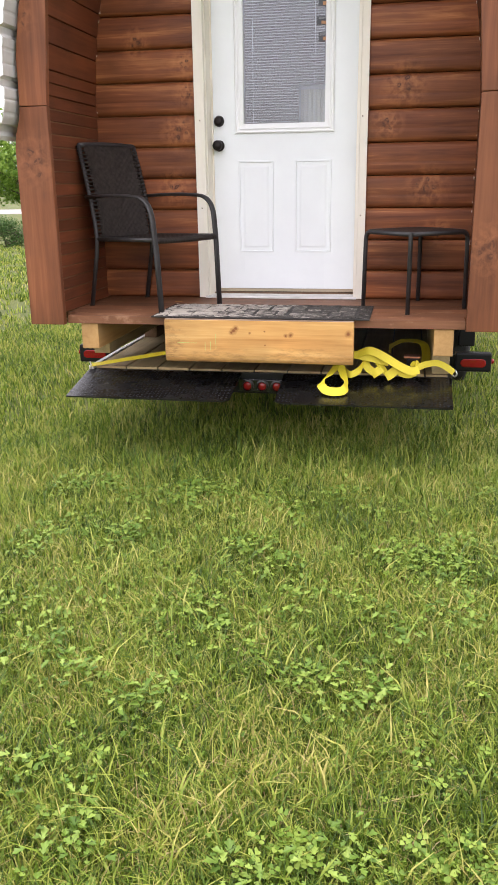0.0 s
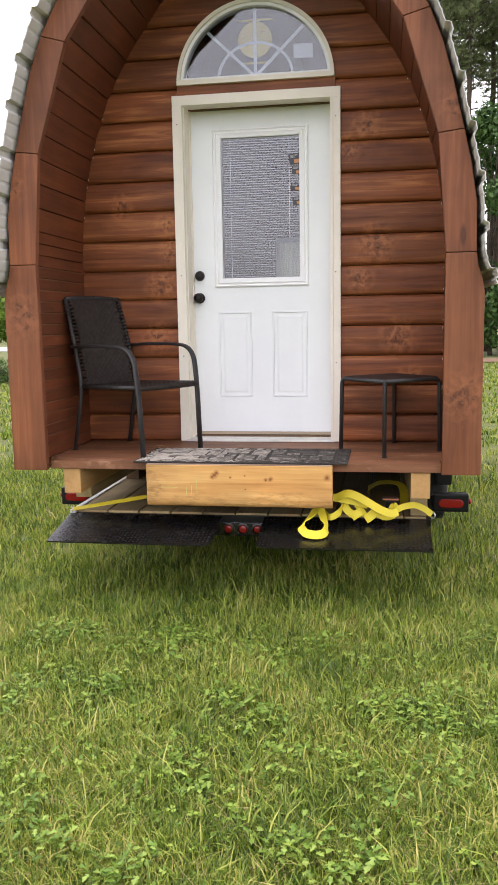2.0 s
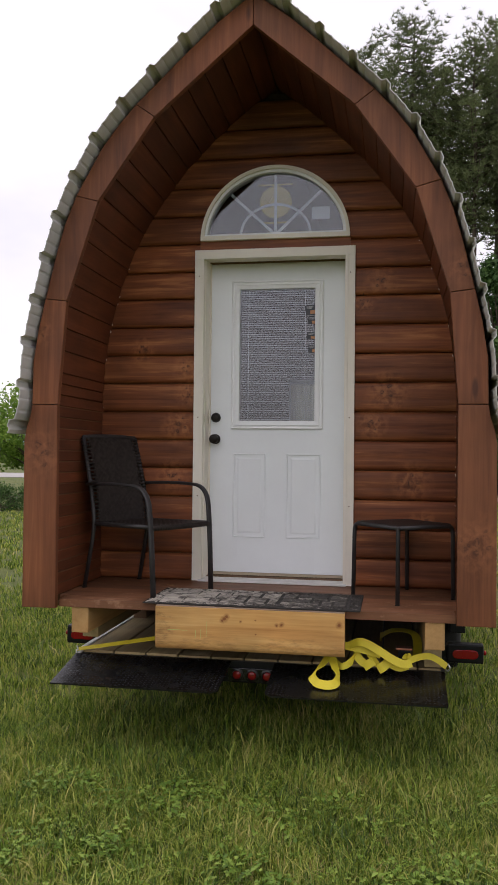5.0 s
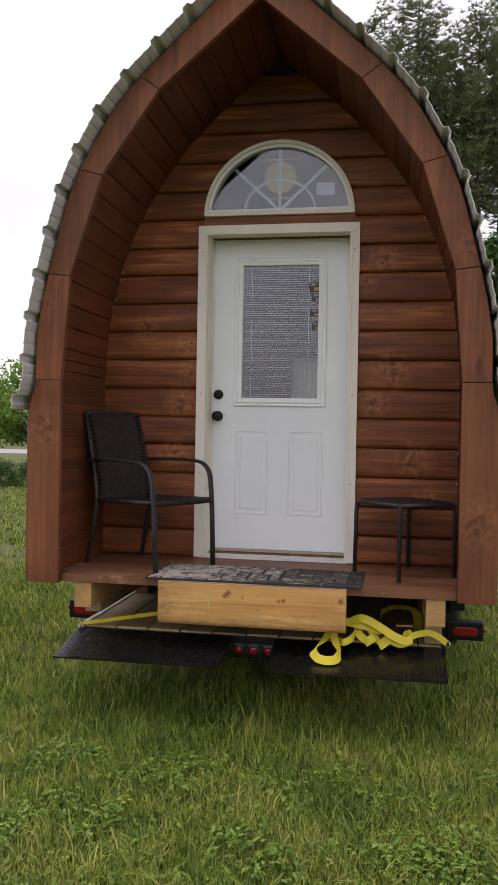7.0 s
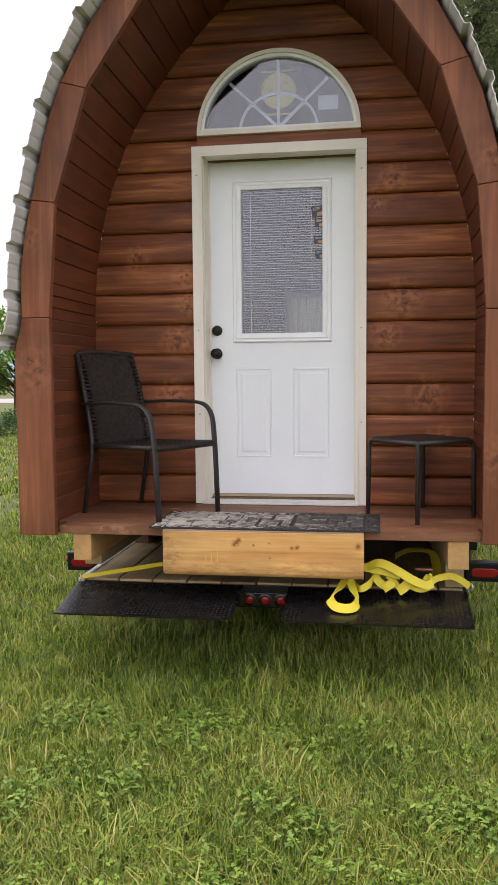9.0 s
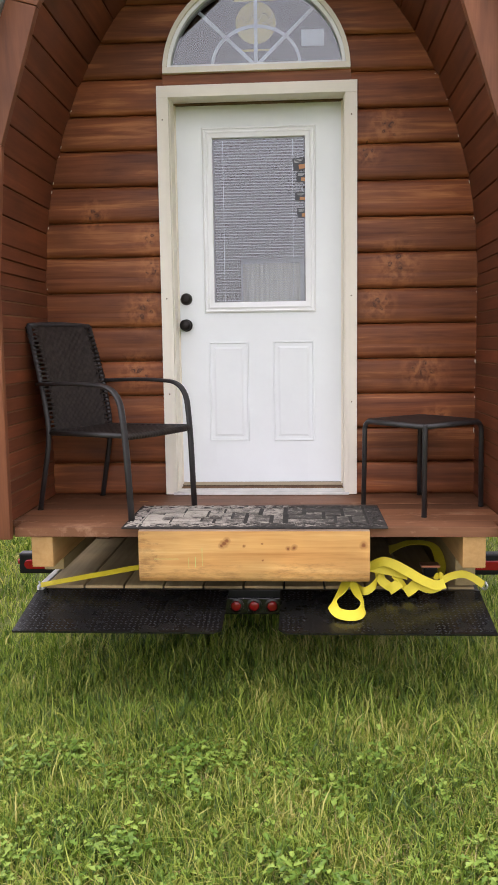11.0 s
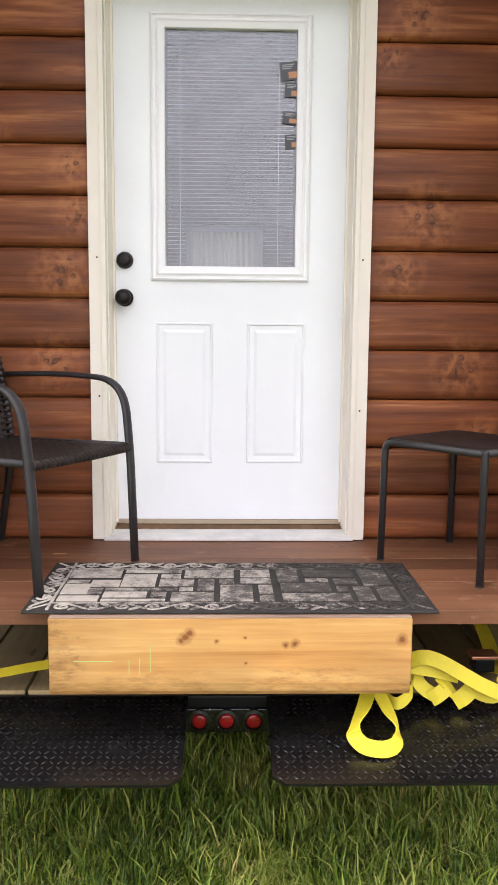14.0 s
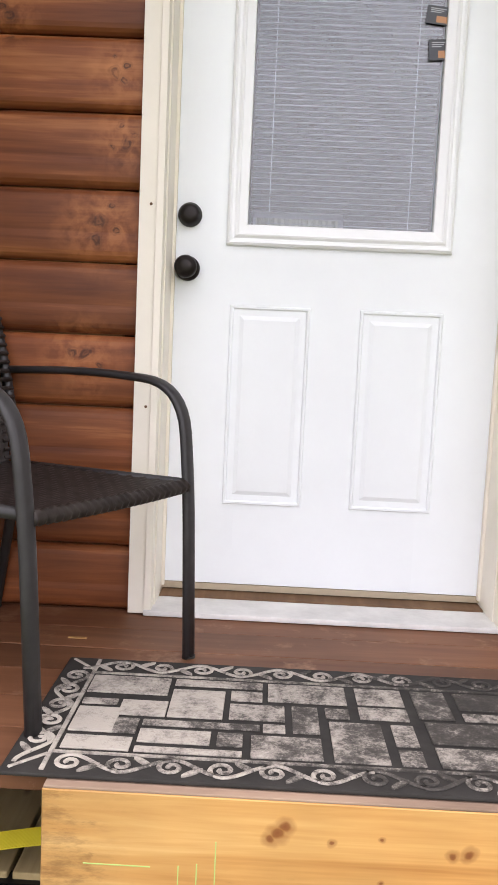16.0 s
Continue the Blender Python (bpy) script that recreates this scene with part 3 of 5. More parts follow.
bm = prism(bmesh.new(), [(-0.17, 4.035), (0.0, 4.155), (0.17, 4.035), (0.172, 4.045), (0.0, 4.172), (-0.172, 4.045)], -0.975, 3.72)
part("ridge_cap", bm, M_ROOF, cabin, "grey bent metal ridge")

# deck
deck = part("deck", boxed(-1.14, 1.14, -0.78, 0.2, 0.752, 0.765), M_BEAM, cabin)
edges = [-0.803, -0.665, -0.526, -0.387, -0.248, -0.109, 0.03, 0.19]
for a, b in zip(edges, edges[1:]):
    x = 1.09 if a < -0.8 else 1.146
    part("deck_board", boxed(-x, x, a + 0.0007, b - 0.0007, 0.766 if a > -0.8 else 0.752, DECK_Z + random.uniform(-0.0006, 0.0006), 0.002), M_DECK, deck)

# log wall round the door and the fan window
DOOR_X, CASE_X, CASE_TOP, FAN_A, FAN_Z = 0.458, 0.52, 2.95, 0.4845, 3.013
FAN_H = 0.472
wall = part("front_wall", boxed(-1.15, -0.56, 0.05, 0.07, 0.80, 2.3), M_BEAM, cabin)


def fan_half(z, grow=0.0):
    k = (z - FAN_Z) / (FAN_H + grow)
    return (FAN_A + grow) * math.sqrt(max(0.0, 1 - k * k)) if z >= FAN_Z else FAN_A


def slab(z0, z1, left, right, face, back, n=16, name="log", holder=None, mat=None):
    """A course of the wall between two edges given as functions of the height."""
    bm = bmesh.new()
    rows = []
    for i in range(n + 1):
        t = 0.5 - 0.5 * math.cos(math.pi * i / n)
        z = z0 + (z1 - z0) * t
        f = face(t)
        x0, x1 = left(z), right(z)
        rows.append([bm.verts.new(v) for v in ((x0, f, z), (x1, f, z), (x1, back, z), (x0, back, z))])
    for a, b in zip(rows, rows[1:]):
        for k in range(4):
            bm.faces.new((a[k], a[(k + 1) % 4], b[(k + 1) % 4], b[k]))
    bm.faces.new(rows[0][::-1])
    bm.faces.new(rows[-1])
    return part(name, bm, mat, holder, smooth=False)


def log_face(t):
    """A flat face with tight rounds, deepest at the joint."""
    return 0.018 + 0.004 * abs(2 * t - 1) ** 2 + 0.017 * abs(2 * t - 1) ** 11 + 0.0025 * math.exp(-((t - 0.44) / 0.05) ** 2)


JOINTS = [0.797, 0.972, 1.156, 1.342, 1.529, 1.713, 1.897, 2.085, 2.268, 2.453, 2.638, 2.815, 2.998, 3.18, 3.365, 3.55, 3.735, 3.92]


def inside(z):
    return at_z(SHELL, z) + 0.006


for z0, z1 in zip(JOINTS, JOINTS[1:]):
    z0, z1 = z0 + 0.002, z1 - 0.002
    if z0 < CASE_TOP - 0.1:
        if z1 > CASE_TOP:
            for s in (-1, 1):
                inner_x = lambda z, s=s: s * (CASE_X - 0.03)
                outer_x = lambda z, s=s: s * inside(z)
                slab(z0, z1, inner_x if s > 0 else outer_x, outer_x if s > 0 else inner_x, log_face, 0.08, holder=wall, mat=M_LOG)
            slab(CASE_TOP - 0.02, FAN_Z + 0.01, lambda z: -CASE_X + 0.032, lambda z: CASE_X - 0.032, lambda t: 0.02, 0.08, 3, holder=wall, mat=M_LOG)
            continue
        edge = lambda z: CASE_X - 0.03
    elif z0 < FAN_Z + FAN_H:
        edge = lambda z: max(fan_half(z) - 0.02, 0.0)
    else:
        edge = None
    if edge is None:
        slab(z0, z1, lambda z: -inside(z), inside, log_face, 0.08, holder=wall, mat=M_LOG)
    else:
        for s in (-1, 1):
            inner_x = lambda z, s=s: s * edge(z)
            outer_x = lambda z, s=s: s * inside(z)
            slab(z0, z1, inner_x if s > 0 else outer_x, outer_x if s > 0 else inner_x, log_face, 0.08, 16, holder=wall, mat=M_LOG)
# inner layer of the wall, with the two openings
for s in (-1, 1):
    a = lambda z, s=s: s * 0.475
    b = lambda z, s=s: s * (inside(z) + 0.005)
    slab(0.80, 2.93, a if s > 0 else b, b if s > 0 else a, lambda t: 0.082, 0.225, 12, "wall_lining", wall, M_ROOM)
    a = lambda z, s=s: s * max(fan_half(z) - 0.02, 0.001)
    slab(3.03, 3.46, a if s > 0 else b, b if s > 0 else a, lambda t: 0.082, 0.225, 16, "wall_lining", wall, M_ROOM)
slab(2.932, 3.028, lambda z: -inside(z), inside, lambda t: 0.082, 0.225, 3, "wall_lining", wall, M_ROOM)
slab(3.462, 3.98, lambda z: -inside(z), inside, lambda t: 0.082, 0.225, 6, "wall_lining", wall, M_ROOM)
# pale sealant line in the corner
for s in (-1, 1):
    for z in [1.0 + 0.092 * i for i in range(22)]:
        if random.random() < 0.62:
            x = s * (at_z(SHELL, z) - 0.004)
            x2 = s * (at_z(SHELL, z + 0.06) - 0.004)
            bm = bmesh.new()
            tube(bm, [(x, 0.022, z), (x2, 0.022, z + random.uniform(0.03, 0.07))], 0.0022, 5)
            part("sealant_bead", bm, M_CASING, wall, "dried pale sealant")

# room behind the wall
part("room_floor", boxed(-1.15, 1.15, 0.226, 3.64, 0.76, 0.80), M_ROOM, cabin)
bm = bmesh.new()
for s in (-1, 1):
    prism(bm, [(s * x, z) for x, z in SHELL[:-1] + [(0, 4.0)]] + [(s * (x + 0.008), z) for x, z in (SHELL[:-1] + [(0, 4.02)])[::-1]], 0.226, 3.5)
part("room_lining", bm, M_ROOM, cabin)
WIN = (-0.33, 0.27, 1.45, 2.42)
bm = bmesh.new()
for x0, x1, z0, z1 in ((-1.15, WIN[0], 0.8, WIN[3]), (WIN[1], 1.15, 0.8, WIN[3]), (WIN[0], WIN[1], 0.8, WIN[2])):
    box(bm, x0, x1, 3.5, 3.62, z0, z1)
up = [(x + 0.006, z) for x, z in SHELL[3:-1]]
prism(bm, [(-1.15, WIN[3]), (1.15, WIN[3])] + up + [(0, 4.02)] + [(-x, z) for x, z in up[::-1]], 3.48, 3.62)
part("rear_wall", bm, M_ROOM, cabin)
bm = bmesh.new()
for x0, x1, z0, z1 in ((WIN[0], WIN[0] + 0.04, WIN[2], WIN[3]), (WIN[1] - 0.04, WIN[1], WIN[2], WIN[3]), (WIN[0], WIN[1], WIN[2], WIN[2] + 0.04), (WIN[0], WIN[1], WIN[3] - 0.04, WIN[3])):
    box(bm, x0, x1, 3.52, 3.6, z0, z1)
rear_win = tagged(solo("window_2", bm, M_VINYL, (0, 3.56, 1.45), "white rear window of the cabin", "window", "structure"))
g = part("pane", boxed(WIN[0] + 0.04, WIN[1] - 0.04, 3.56, 3.566, WIN[2] + 0.04, WIN[3] - 0.04), M_GLASS, rear_win)
g.visible_shadow = False
bm = bmesh.new()
rows = []
for i in range(81):
    x = -0.31 + 0.54 * i / 80
    y = 3.46 + 0.018 * math.sin(i * 0.95) + 0.006 * math.sin(i * 2.3)
    rows.append((bm.verts.new((x, y, 1.5)), bm.verts.new((x, y, 2.37))))
for a, b in zip(rows, rows[1:]):
    bm.faces.new((a[0], b[0], b[1], a[1]))
solo("curtain", bm, M_CURTAIN, (0, 3.46, 1.5), "thin cream pleated curtain in the rear window", "curtain", smooth=True)

# ---- door ----
M_EDGE_TAN = painted("tan_vinyl", (0.46, 0.38, 0.27), 0.5, 0.15, 8.0)
door = thing("door_1", (0, 0.1, DECK_Z), "closed white steel door with half glass and two raised panels", "door", kind="structure")
bm = bmesh.new()
casing = [(-CASE_X, -DOOR_X, 0.80, CASE_TOP - 0.0603), (DOOR_X, CASE_X, 0.80, CASE_TOP - 0.0603)]
for x0, x1, z0, z1 in casing:
    part("casing", boxed(x0, x1, 0.0, 0.042, z0, z1, 0.0012), M_CASING, door, "cream primed wooden casing")
    xi = DOOR_X if x0 > 0 else -DOOR_X
    part("casing_bead", boxed(*sorted((xi, xi + (0.018 if x0 > 0 else -0.018))), -0.006, 0.0, z0, z1, 0.001), M_CASING, door)
part("casing", boxed(-CASE_X, CASE_X, 0.0, 0.042, CASE_TOP - 0.06, CASE_TOP, 0.0012), M_CASING, door, "cream primed wooden casing")
part("casing_bead", boxed(-DOOR_X - 0.018, DOOR_X + 0.018, -0.006, 0.0, CASE_TOP - 0.06, CASE_TOP - 0.042, 0.001), M_CASING, door)
for x0, x1 in ((-DOOR_X - 0.015, -DOOR_X + 0.004), (DOOR_X - 0.004, DOOR_X + 0.015)):
    part("jamb", boxed(x0, x1, 0.043, 0.24, 0.80, 2.92), M_CASING, door)
part("jamb", boxed(-DOOR_X, DOOR_X, 0.043, 0.24, 2.905, 2.93), M_CASING, door)
for x0, x1 in ((-DOOR_X + 0.004, -DOOR_X + 0.012), (DOOR_X - 0.012, DOOR_X - 0.004)):
    part("weather_strip", boxed(x0, x1, 0.17, 0.188, 0.83, 2.905), M_CASING, door)
# brown strip that paints in the shadow line between leaf and head jamb
part("head_seal", boxed(-DOOR_X + 0.0045, DOOR_X - 0.0045, 0.165, 0.1885, 2.896, 2.9045), M_BEAM, door, "brown strip for the shadow line above the leaf")
part("threshold", boxed(-DOOR_X - 0.02, DOOR_X + 0.02, -0.012, 0.125, 0.797, 0.812, 0.004), M_SILL, door, "white metal threshold")
part("sill_board", boxed(-DOOR_X + 0.005, DOOR_X - 0.005, 0.1265, 0.2, 0.797, 0.816, 0.003), M_BEAM, door, "brown wooden sill")
part("door_sweep", boxed(-DOOR_X + 0.004, DOOR_X - 0.004, 0.186, 0.23, 0.819, 0.836), M_EDGE_TAN, door, "tan vinyl door sweep")
# near-black filler: the gap's shade is put in as colour
part("sweep_gap", boxed(-DOOR_X + 0.006, DOOR_X - 0.006, 0.192, 0.23, 0.8162, 0.8188), M_DARKGAP, door, "dark strip for the shade in the gap under the sweep")
# the leaf, with its glass opening
LX, LZ0, LZ1, GX, GZ0, GZ1, LY = 0.453, 0.838, 2.903, 0.258, 1.826, 2.735, 0.19
for x0, x1, z0, z1 in ((-LX, -GX, LZ0, LZ1), (GX, LX, LZ0, LZ1), (-GX, GX, GZ1, LZ1), (-GX, GX, LZ0, GZ0)):
    part("leaf", boxed(x0, x1, LY, LY + 0.044, z0, z1), M_DOOR, door)
bm = bmesh.new()
rings = []
for inset, depth in ((0.0, 0.0), (0.002, -0.012), (0.008, -0.017), (0.014, -0.012), (0.02, -0.012), (0.026, -0.018), (0.030, -0.019), (0.034, -0.016), (0.055, -0.013), (0.0565, -0.011), (0.057, 0.03)):
    rings.append([bm.verts.new((x, LY - 0.0008 + depth, z)) for x, z in ((-0.308 + inset, 1.789 + inset), (0.308 - inset, 1.789 + inset), (0.308 - inset, 2.78 - inset), (-0.308 + inset, 2.78 - inset))])
for a, b in zip(rings, rings[1:]):
    for k in range(4):
        bm.faces.new((a[k], a[(k + 1) % 4], b[(k + 1) % 4], b[k]))
part("lite_frame", bm, M_VINYL, door, "white moulded glass frame")
g = part("pane", boxed(-0.25, 0.25, LY + 0.004, LY + 0.008, 1.842, 2.722), M_GLASS, door, "clear glass")
g.visible_shadow = False
me = None
count = 58
for i in range(count):
    z = 1.856 + (2.71 - 1.856) * i / (count - 1)
    if me is None:
        bm = boxed(-0.242, 0.242, -0.0062, 0.0062, -0.0006, 0.0006, 0, Matrix.Rotation(radians(4), 4, "X"))
        me = bpy.data.meshes.new("blind_slat")
        bm.to_mesh(me)
        bm.free()
        me.materials.append(M_SLAT)
    ob = new("blind_slat", me)
    ob.parent = door
    ob.location = (0, LY + 0.021 - 0.1, z - DECK_Z)
for x in (-0.195, 0.185):
    part("blind_cord", tube(bmesh.new(), [(x, LY + 0.0135, 1.85), (x, LY + 0.0135, 2.715)], 0.0011, 5), M_VINYL, door, "white blind cord")
# raised panels
for x0, x1 in ((-0.291, -0.068), (0.068, 0.297)):
    z0, z1 = 1.07, 1.629
    bm = bmesh.new()
    rings = []
    for inset, depth in ((0.0, 0.0), (0.003, -0.006), (0.008, -0.006), (0.013, 0.003), (0.018, 0.004), (0.021, 0.004), (0.040, -0.005), (0.044, -0.005)):
        rings.append([bm.verts.new((x, LY - 0.0005 + depth, z)) for x, z in ((x0 + inset, z0 + inset), (x1 - inset, z0 + inset), (x1 - inset, z1 - inset), (x0 + inset, z1 - inset))])
    for a, b in zip(rings, rings[1:]):
        for k in range(4):
            bm.faces.new((a[k], a[(k + 1) % 4], b[(k + 1) % 4], b[k]))
    bm.faces.new(rings[-1])
    part("raised_panel", bm, M_DOOR, door)
# lock and knob
bm = spun(bmesh.new(), [(0.033, 0.0), (0.033, 0.006), (0.029, 0.012), (0.027, 0.024), (0.02, 0.03), (0.012, 0.031)], (-0.41, LY, 1.866), (0, -1, 0), 24)
part("deadbolt", bm, M_BRONZE, door, "dark bronze deadbolt", True)
bm = spun(bmesh.new(), [(0.034, 0.0), (0.034, 0.005), (0.028, 0.01), (0.014, 0.016), (0.012, 0.034), (0.024, 0.04), (0.030, 0.05), (0.031, 0.06), (0.025, 0.071), (0.023, 0.071), (0.022, 0.073), (0.012, 0.076), (0.0, 0.0765)], (-0.412, LY, 1.722), (0, -1, 0), 24)
part("door_knob", bm, M_BRONZE, door, "dark bronze round knob", True)
for x, z in ((-0.49, 1.86), (0.49, 1.86), (-0.49, 2.78), (0.49, 2.78), (-0.488, 1.35), (0.492, 1.3)):
    part("nail_head", spun(bmesh.new(), [(0.004, 0), (0.0035, 0.0015), (0.0, 0.002)], (x, 0.0, z), (0, -1, 0), 8), M_BEAM, door)

# cards stuck on the door glass
M_CARD = material("dark_printed_card", 0.4, 0, (0.045, 0.05, 0.06))
M_CARD2 = material("orange_print", 0.45, 0, (0.5, 0.24, 0.1))
M_CARD3 = material("pale_print", 0.45, 0, (0.42, 0.44, 0.46))
for x0, z0, x1, z1, lean in ((0.186, 2.545, 0.262, 2.612, -7), (0.205, 2.483, 0.268, 2.536, 2), (0.197, 2.384, 0.264, 2.43, 6), (0.208, 2.294, 0.27, 2.347, -3)):
    c = ((x0 + x1) / 2, LY - 0.001, (z0 + z1) / 2)
    turn = Matrix.Translation(c) @ Matrix.Rotation(radians(lean), 4, "Y")
    w, h = (x1 - x0) / 2, (z1 - z0) / 2
    card = thing("small_card", c, "small dark printed card tucked at the door glass edge", "card", "cards on the door glass")
    part("card", boxed(-w, w, -0.001, 0.001, -h, h, 0, turn), M_CARD, card)
    part("picture", boxed(-w * 0.2, w * 0.9, -0.0016, -0.0011, -h * 0.8, -h * 0.1, 0, turn), M_CARD2, card, "orange picture")
    for k in range(3):
        part("print_line", boxed(-w * 0.75, w * (0.1 + 0.2 * k), -0.0016, -0.0011, h * (0.25 + 0.2 * k), h * (0.34 + 0.2 * k), 0, turn), M_CARD3, card)

# ---- fan window ----
fan = thing("window_1", (0, 0.02, FAN_Z), "white half-round fan window with sunburst grille above the door", "window", kind="structure")


def half_ring(bm, a0, h0, a1, h1, y0, y1, z=FAN_Z, n=40):
    rows = []
    for i in range(n + 1):
        t = math.pi * i / n
        o, q = (a0 * math.cos(t), z + h0 * math.sin(t)), (a1 * math.cos(t), z + h1 * math.sin(t))
        rows.append([bm.verts.new((x, y, zz)) for (x, zz), y in ((o, y0), (q, y0), (q, y1), (o, y1))])
    for a, b in zip(rows, rows[1:]):
        for k in range(4):
            bm.faces.new((a[k], b[k], b[(k + 1) % 4], a[(k + 1) % 4]))
    bm.faces.new(rows[0])
    bm.faces.new(rows[-1][::-1])
    bmesh.ops.recalc_face_normals(bm, faces=bm.faces)
    return bm


part("window_frame", half_ring(bmesh.new(), FAN_A, FAN_H, FAN_A - 0.022, FAN_H - 0.022, -0.004, 0.09), M_CASING, fan)
part("window_frame", half_ring(bmesh.new(), FAN_A - 0.022, FAN_H - 0.022, FAN_A - 0.04, FAN_H - 0.04, 0.012, 0.09), M_VINYL, fan)
part("window_sill", boxed(-FAN_A, FAN_A, -0.006, 0.09, FAN_Z - 0.004, FAN_Z + 0.026, 0.003), M_CASING, fan)
part("window_sill", boxed(-FAN_A + 0.04, FAN_A - 0.04, 0.012, 0.09, FAN_Z + 0.026, FAN_Z + 0.04, 0.002), M_VINYL, fan)
bm = bmesh.new()
pts = [((FAN_A - 0.035) * math.cos(math.pi * i / 40), FAN_Z + (FAN_H - 0.035) * math.sin(math.pi * i / 40)) for i in range(41)]
g = part("pane", prism(bm, pts, 0.04, 0.045), M_GLASS, fan, "clear glass")
g.visible_shadow = False
HUB = (0.0, FAN_Z + 0.035)
part("grille_arc", half_ring(bmesh.new(), 0.236, 0.205, 0.220, 0.189, 0.05, 0.056, HUB[1]), M_VINYL, fan)
for ang in (43, 90, 137):
    a = radians(ang)
    r = 0.40
    d, n = Vector((math.cos(a), math.sin(a))), Vector((-math.sin(a), math.cos(a))) * 0.009
    p, q = Vector(HUB), Vector(HUB) + d * r
    part("grille_bar", prism(bmesh.new(), [tuple(p + n), tuple(p - n), tuple(q - n), tuple(q + n)], 0.05, 0.0555), M_VINYL, fan)
M_DISC = painted("pale_yellow_sticker", (0.88, 0.70, 0.24), 0.6, 0.1)
disc = thing("round_sticker", (0, 0.058, 3.262), "round pale yellow sticker on the fan window", "sticker")
part("disc", spun(bmesh.new(), [(0.104, 0.0), (0.104, 0.001), (0.0, 0.001)], (0, 0.0585, 3.262), (0, -1, 0), 40), M_DISC, disc)
for off, amp in ((0.01, 0.02), (-0.03, 0.012)):
    pts = [(-0.09 + 0.018 * i, 0.0572, 3.262 + off + amp * math.sin(i * 1.9) + 0.003 * i) for i in range(11)]
    part("scribble", tube(bmesh.new(), pts, 0.006, 5, squash=0.2), M_CARD, disc, "dark grey brush strokes")
for z, w in ((3.375, 0.11), (3.128, 0.09)):
    part("stripe", boxed(-w, w, 0.0572, 0.0585, z - 0.005, z + 0.005), M_DISC, disc)
solo("white_card", boxed(0.235, 0.352, 0.057, 0.059, 3.14, 3.222), M_VINYL, (0.29, 0.058, 3.14), "plain white card on the fan window", "card")

# ---- step board at the deck edge ----
step = thing("step_board", (0.005, -0.83, 0.557), "raw knotty pine board fixed below the doormat", "board")
pts = [(-0.860, 0.79), (-0.860, 0.60), (-0.856, 0.575), (-0.848, 0.562), (-0.835, 0.557), (-0.806, 0.557), (-0.806, 0.79)]
bm = bmesh.new()
a = [bm.verts.new((-0.510, y, z)) for y, z in pts]
b = [bm.verts.new((0.519, y, z)) for y, z in pts]
bm.faces.new(a)
bm.faces.new(b[::-1])
for i in range(len(pts)):
    bm.faces.new((a[i], a[(i + 1) % len(pts)], b[(i + 1) % len(pts)], b[i]))
bmesh.ops.recalc_face_normals(bm, faces=bm.faces)
bmesh.ops.bevel(bm, geom=[e for e in bm.edges if all(v.co.z > 0.78 for v in e.verts) or abs(e.verts[0].co.x - e.verts[1].co.x) < 1e-5], offset=0.002, segments=1, affect="EDGES")
part("board", bm, M_PINE, step)
part("top_edge", boxed(-0.508, 0.517, -0.859, -0.8065, 0.7902, 0.7945, 0.0015), M_EDGE, step, "weathered greyish top edge")
M_CHALK = material("pale_green_chalk", 0.9, 0, (0.42, 0.56, 0.18))
for x0, x1, z0, z1 in ((-0.44, -0.33, 0.664, 0.666), (-0.285, -0.283, 0.625, 0.67), (-0.255, -0.253, 0.625, 0.675), (-0.225, -0.223, 0.635, 0.715)):
    part("chalk_mark", boxed(x0, x1, -0.8608, -0.8602, z0, z1), M_CHALK, step, "faint green chalk line")

# ---- doormat ----
MX0, MX1, MY0, MY1, MZ = -0.59, 0.6, -0.84, -0.335, DECK_Z + 0.0015
mat_ob = thing("doormat", (0, -0.6, MZ), "black rubber doormat with worn cream brick pattern and scroll border", "doormat")
part("base", boxed(MX0, MX1, MY0, MY1, MZ, MZ + 0.0075, 0.003), M_RUBBER, mat_ob, "black rubber backing")
top = MZ + 0.0075
# flagstones of the pattern in millimetres: x from, x to, y from, y to
FLAGS = [(-512, -350, -516, -436), (-510, -442, -571, -549), (-432, -343, -612, -549), (-510, -430, -686, -588), (-430, -388, -686, -630), (-508, -389, -752, -705)]
FLAGS += [(-338, -157, -464, -436), (-338, -233, -611, -487), (-219, -157, -524, -482), (-219, -113, -607, -543), (-379, -161, -650, -630), (-379, -250, -716, -668), (-379, -191, -752, -735), (-236, -191, -716, -669)]
FLAGS += [(-144, 14, -519, -436), (-97, -48, -651, -541), (-31, 14, -581, -541), (-153, -113, -655, -625), (-174, -48, -752, -672), (37, 131, -511, -436), (36, 131, -577, -528), (-27, 70, -752, -600), (91, 132, -681, -600), (91, 132, -752, -699), (154, 222, -562, -436)]
FLAGS += [(243, 404, -512, -436), (243, 314, -562, -532), (160, 313, -664, -580), (160, 366, -752, -682), (333, 404, -592, -530), (333, 366, -666, -610), (424, 512, -598, -436), (384, 436, -752, -616), (454, 512, -752, -616)]
for x0, x1, y0, y1 in FLAGS:
    part("mat_brick", boxed(x0 / 1000 - 0.001, x1 / 1000 + 0.001, y0 / 1000 - 0.001, y1 / 1000 + 0.001, top, top + 0.004, 0.0018), M_MATBRICK, mat_ob)
for x0, x1, y0, y1 in ((MX0 + 0.072, MX1 - 0.072, MY0 + 0.071, MY0 + 0.077), (MX0 + 0.072, MX1 - 0.072, MY1 - 0.086, MY1 - 0.08), (MX0 + 0.066, MX0 + 0.074, MY0 + 0.012, MY1 - 0.012), (MX1 - 0.074, MX1 - 0.066, MY0 + 0.012, MY1 - 0.012)):
    part("border_line", boxed(x0, x1, y0, y1, top, top + 0.003), M_MATBRICK, mat_ob)


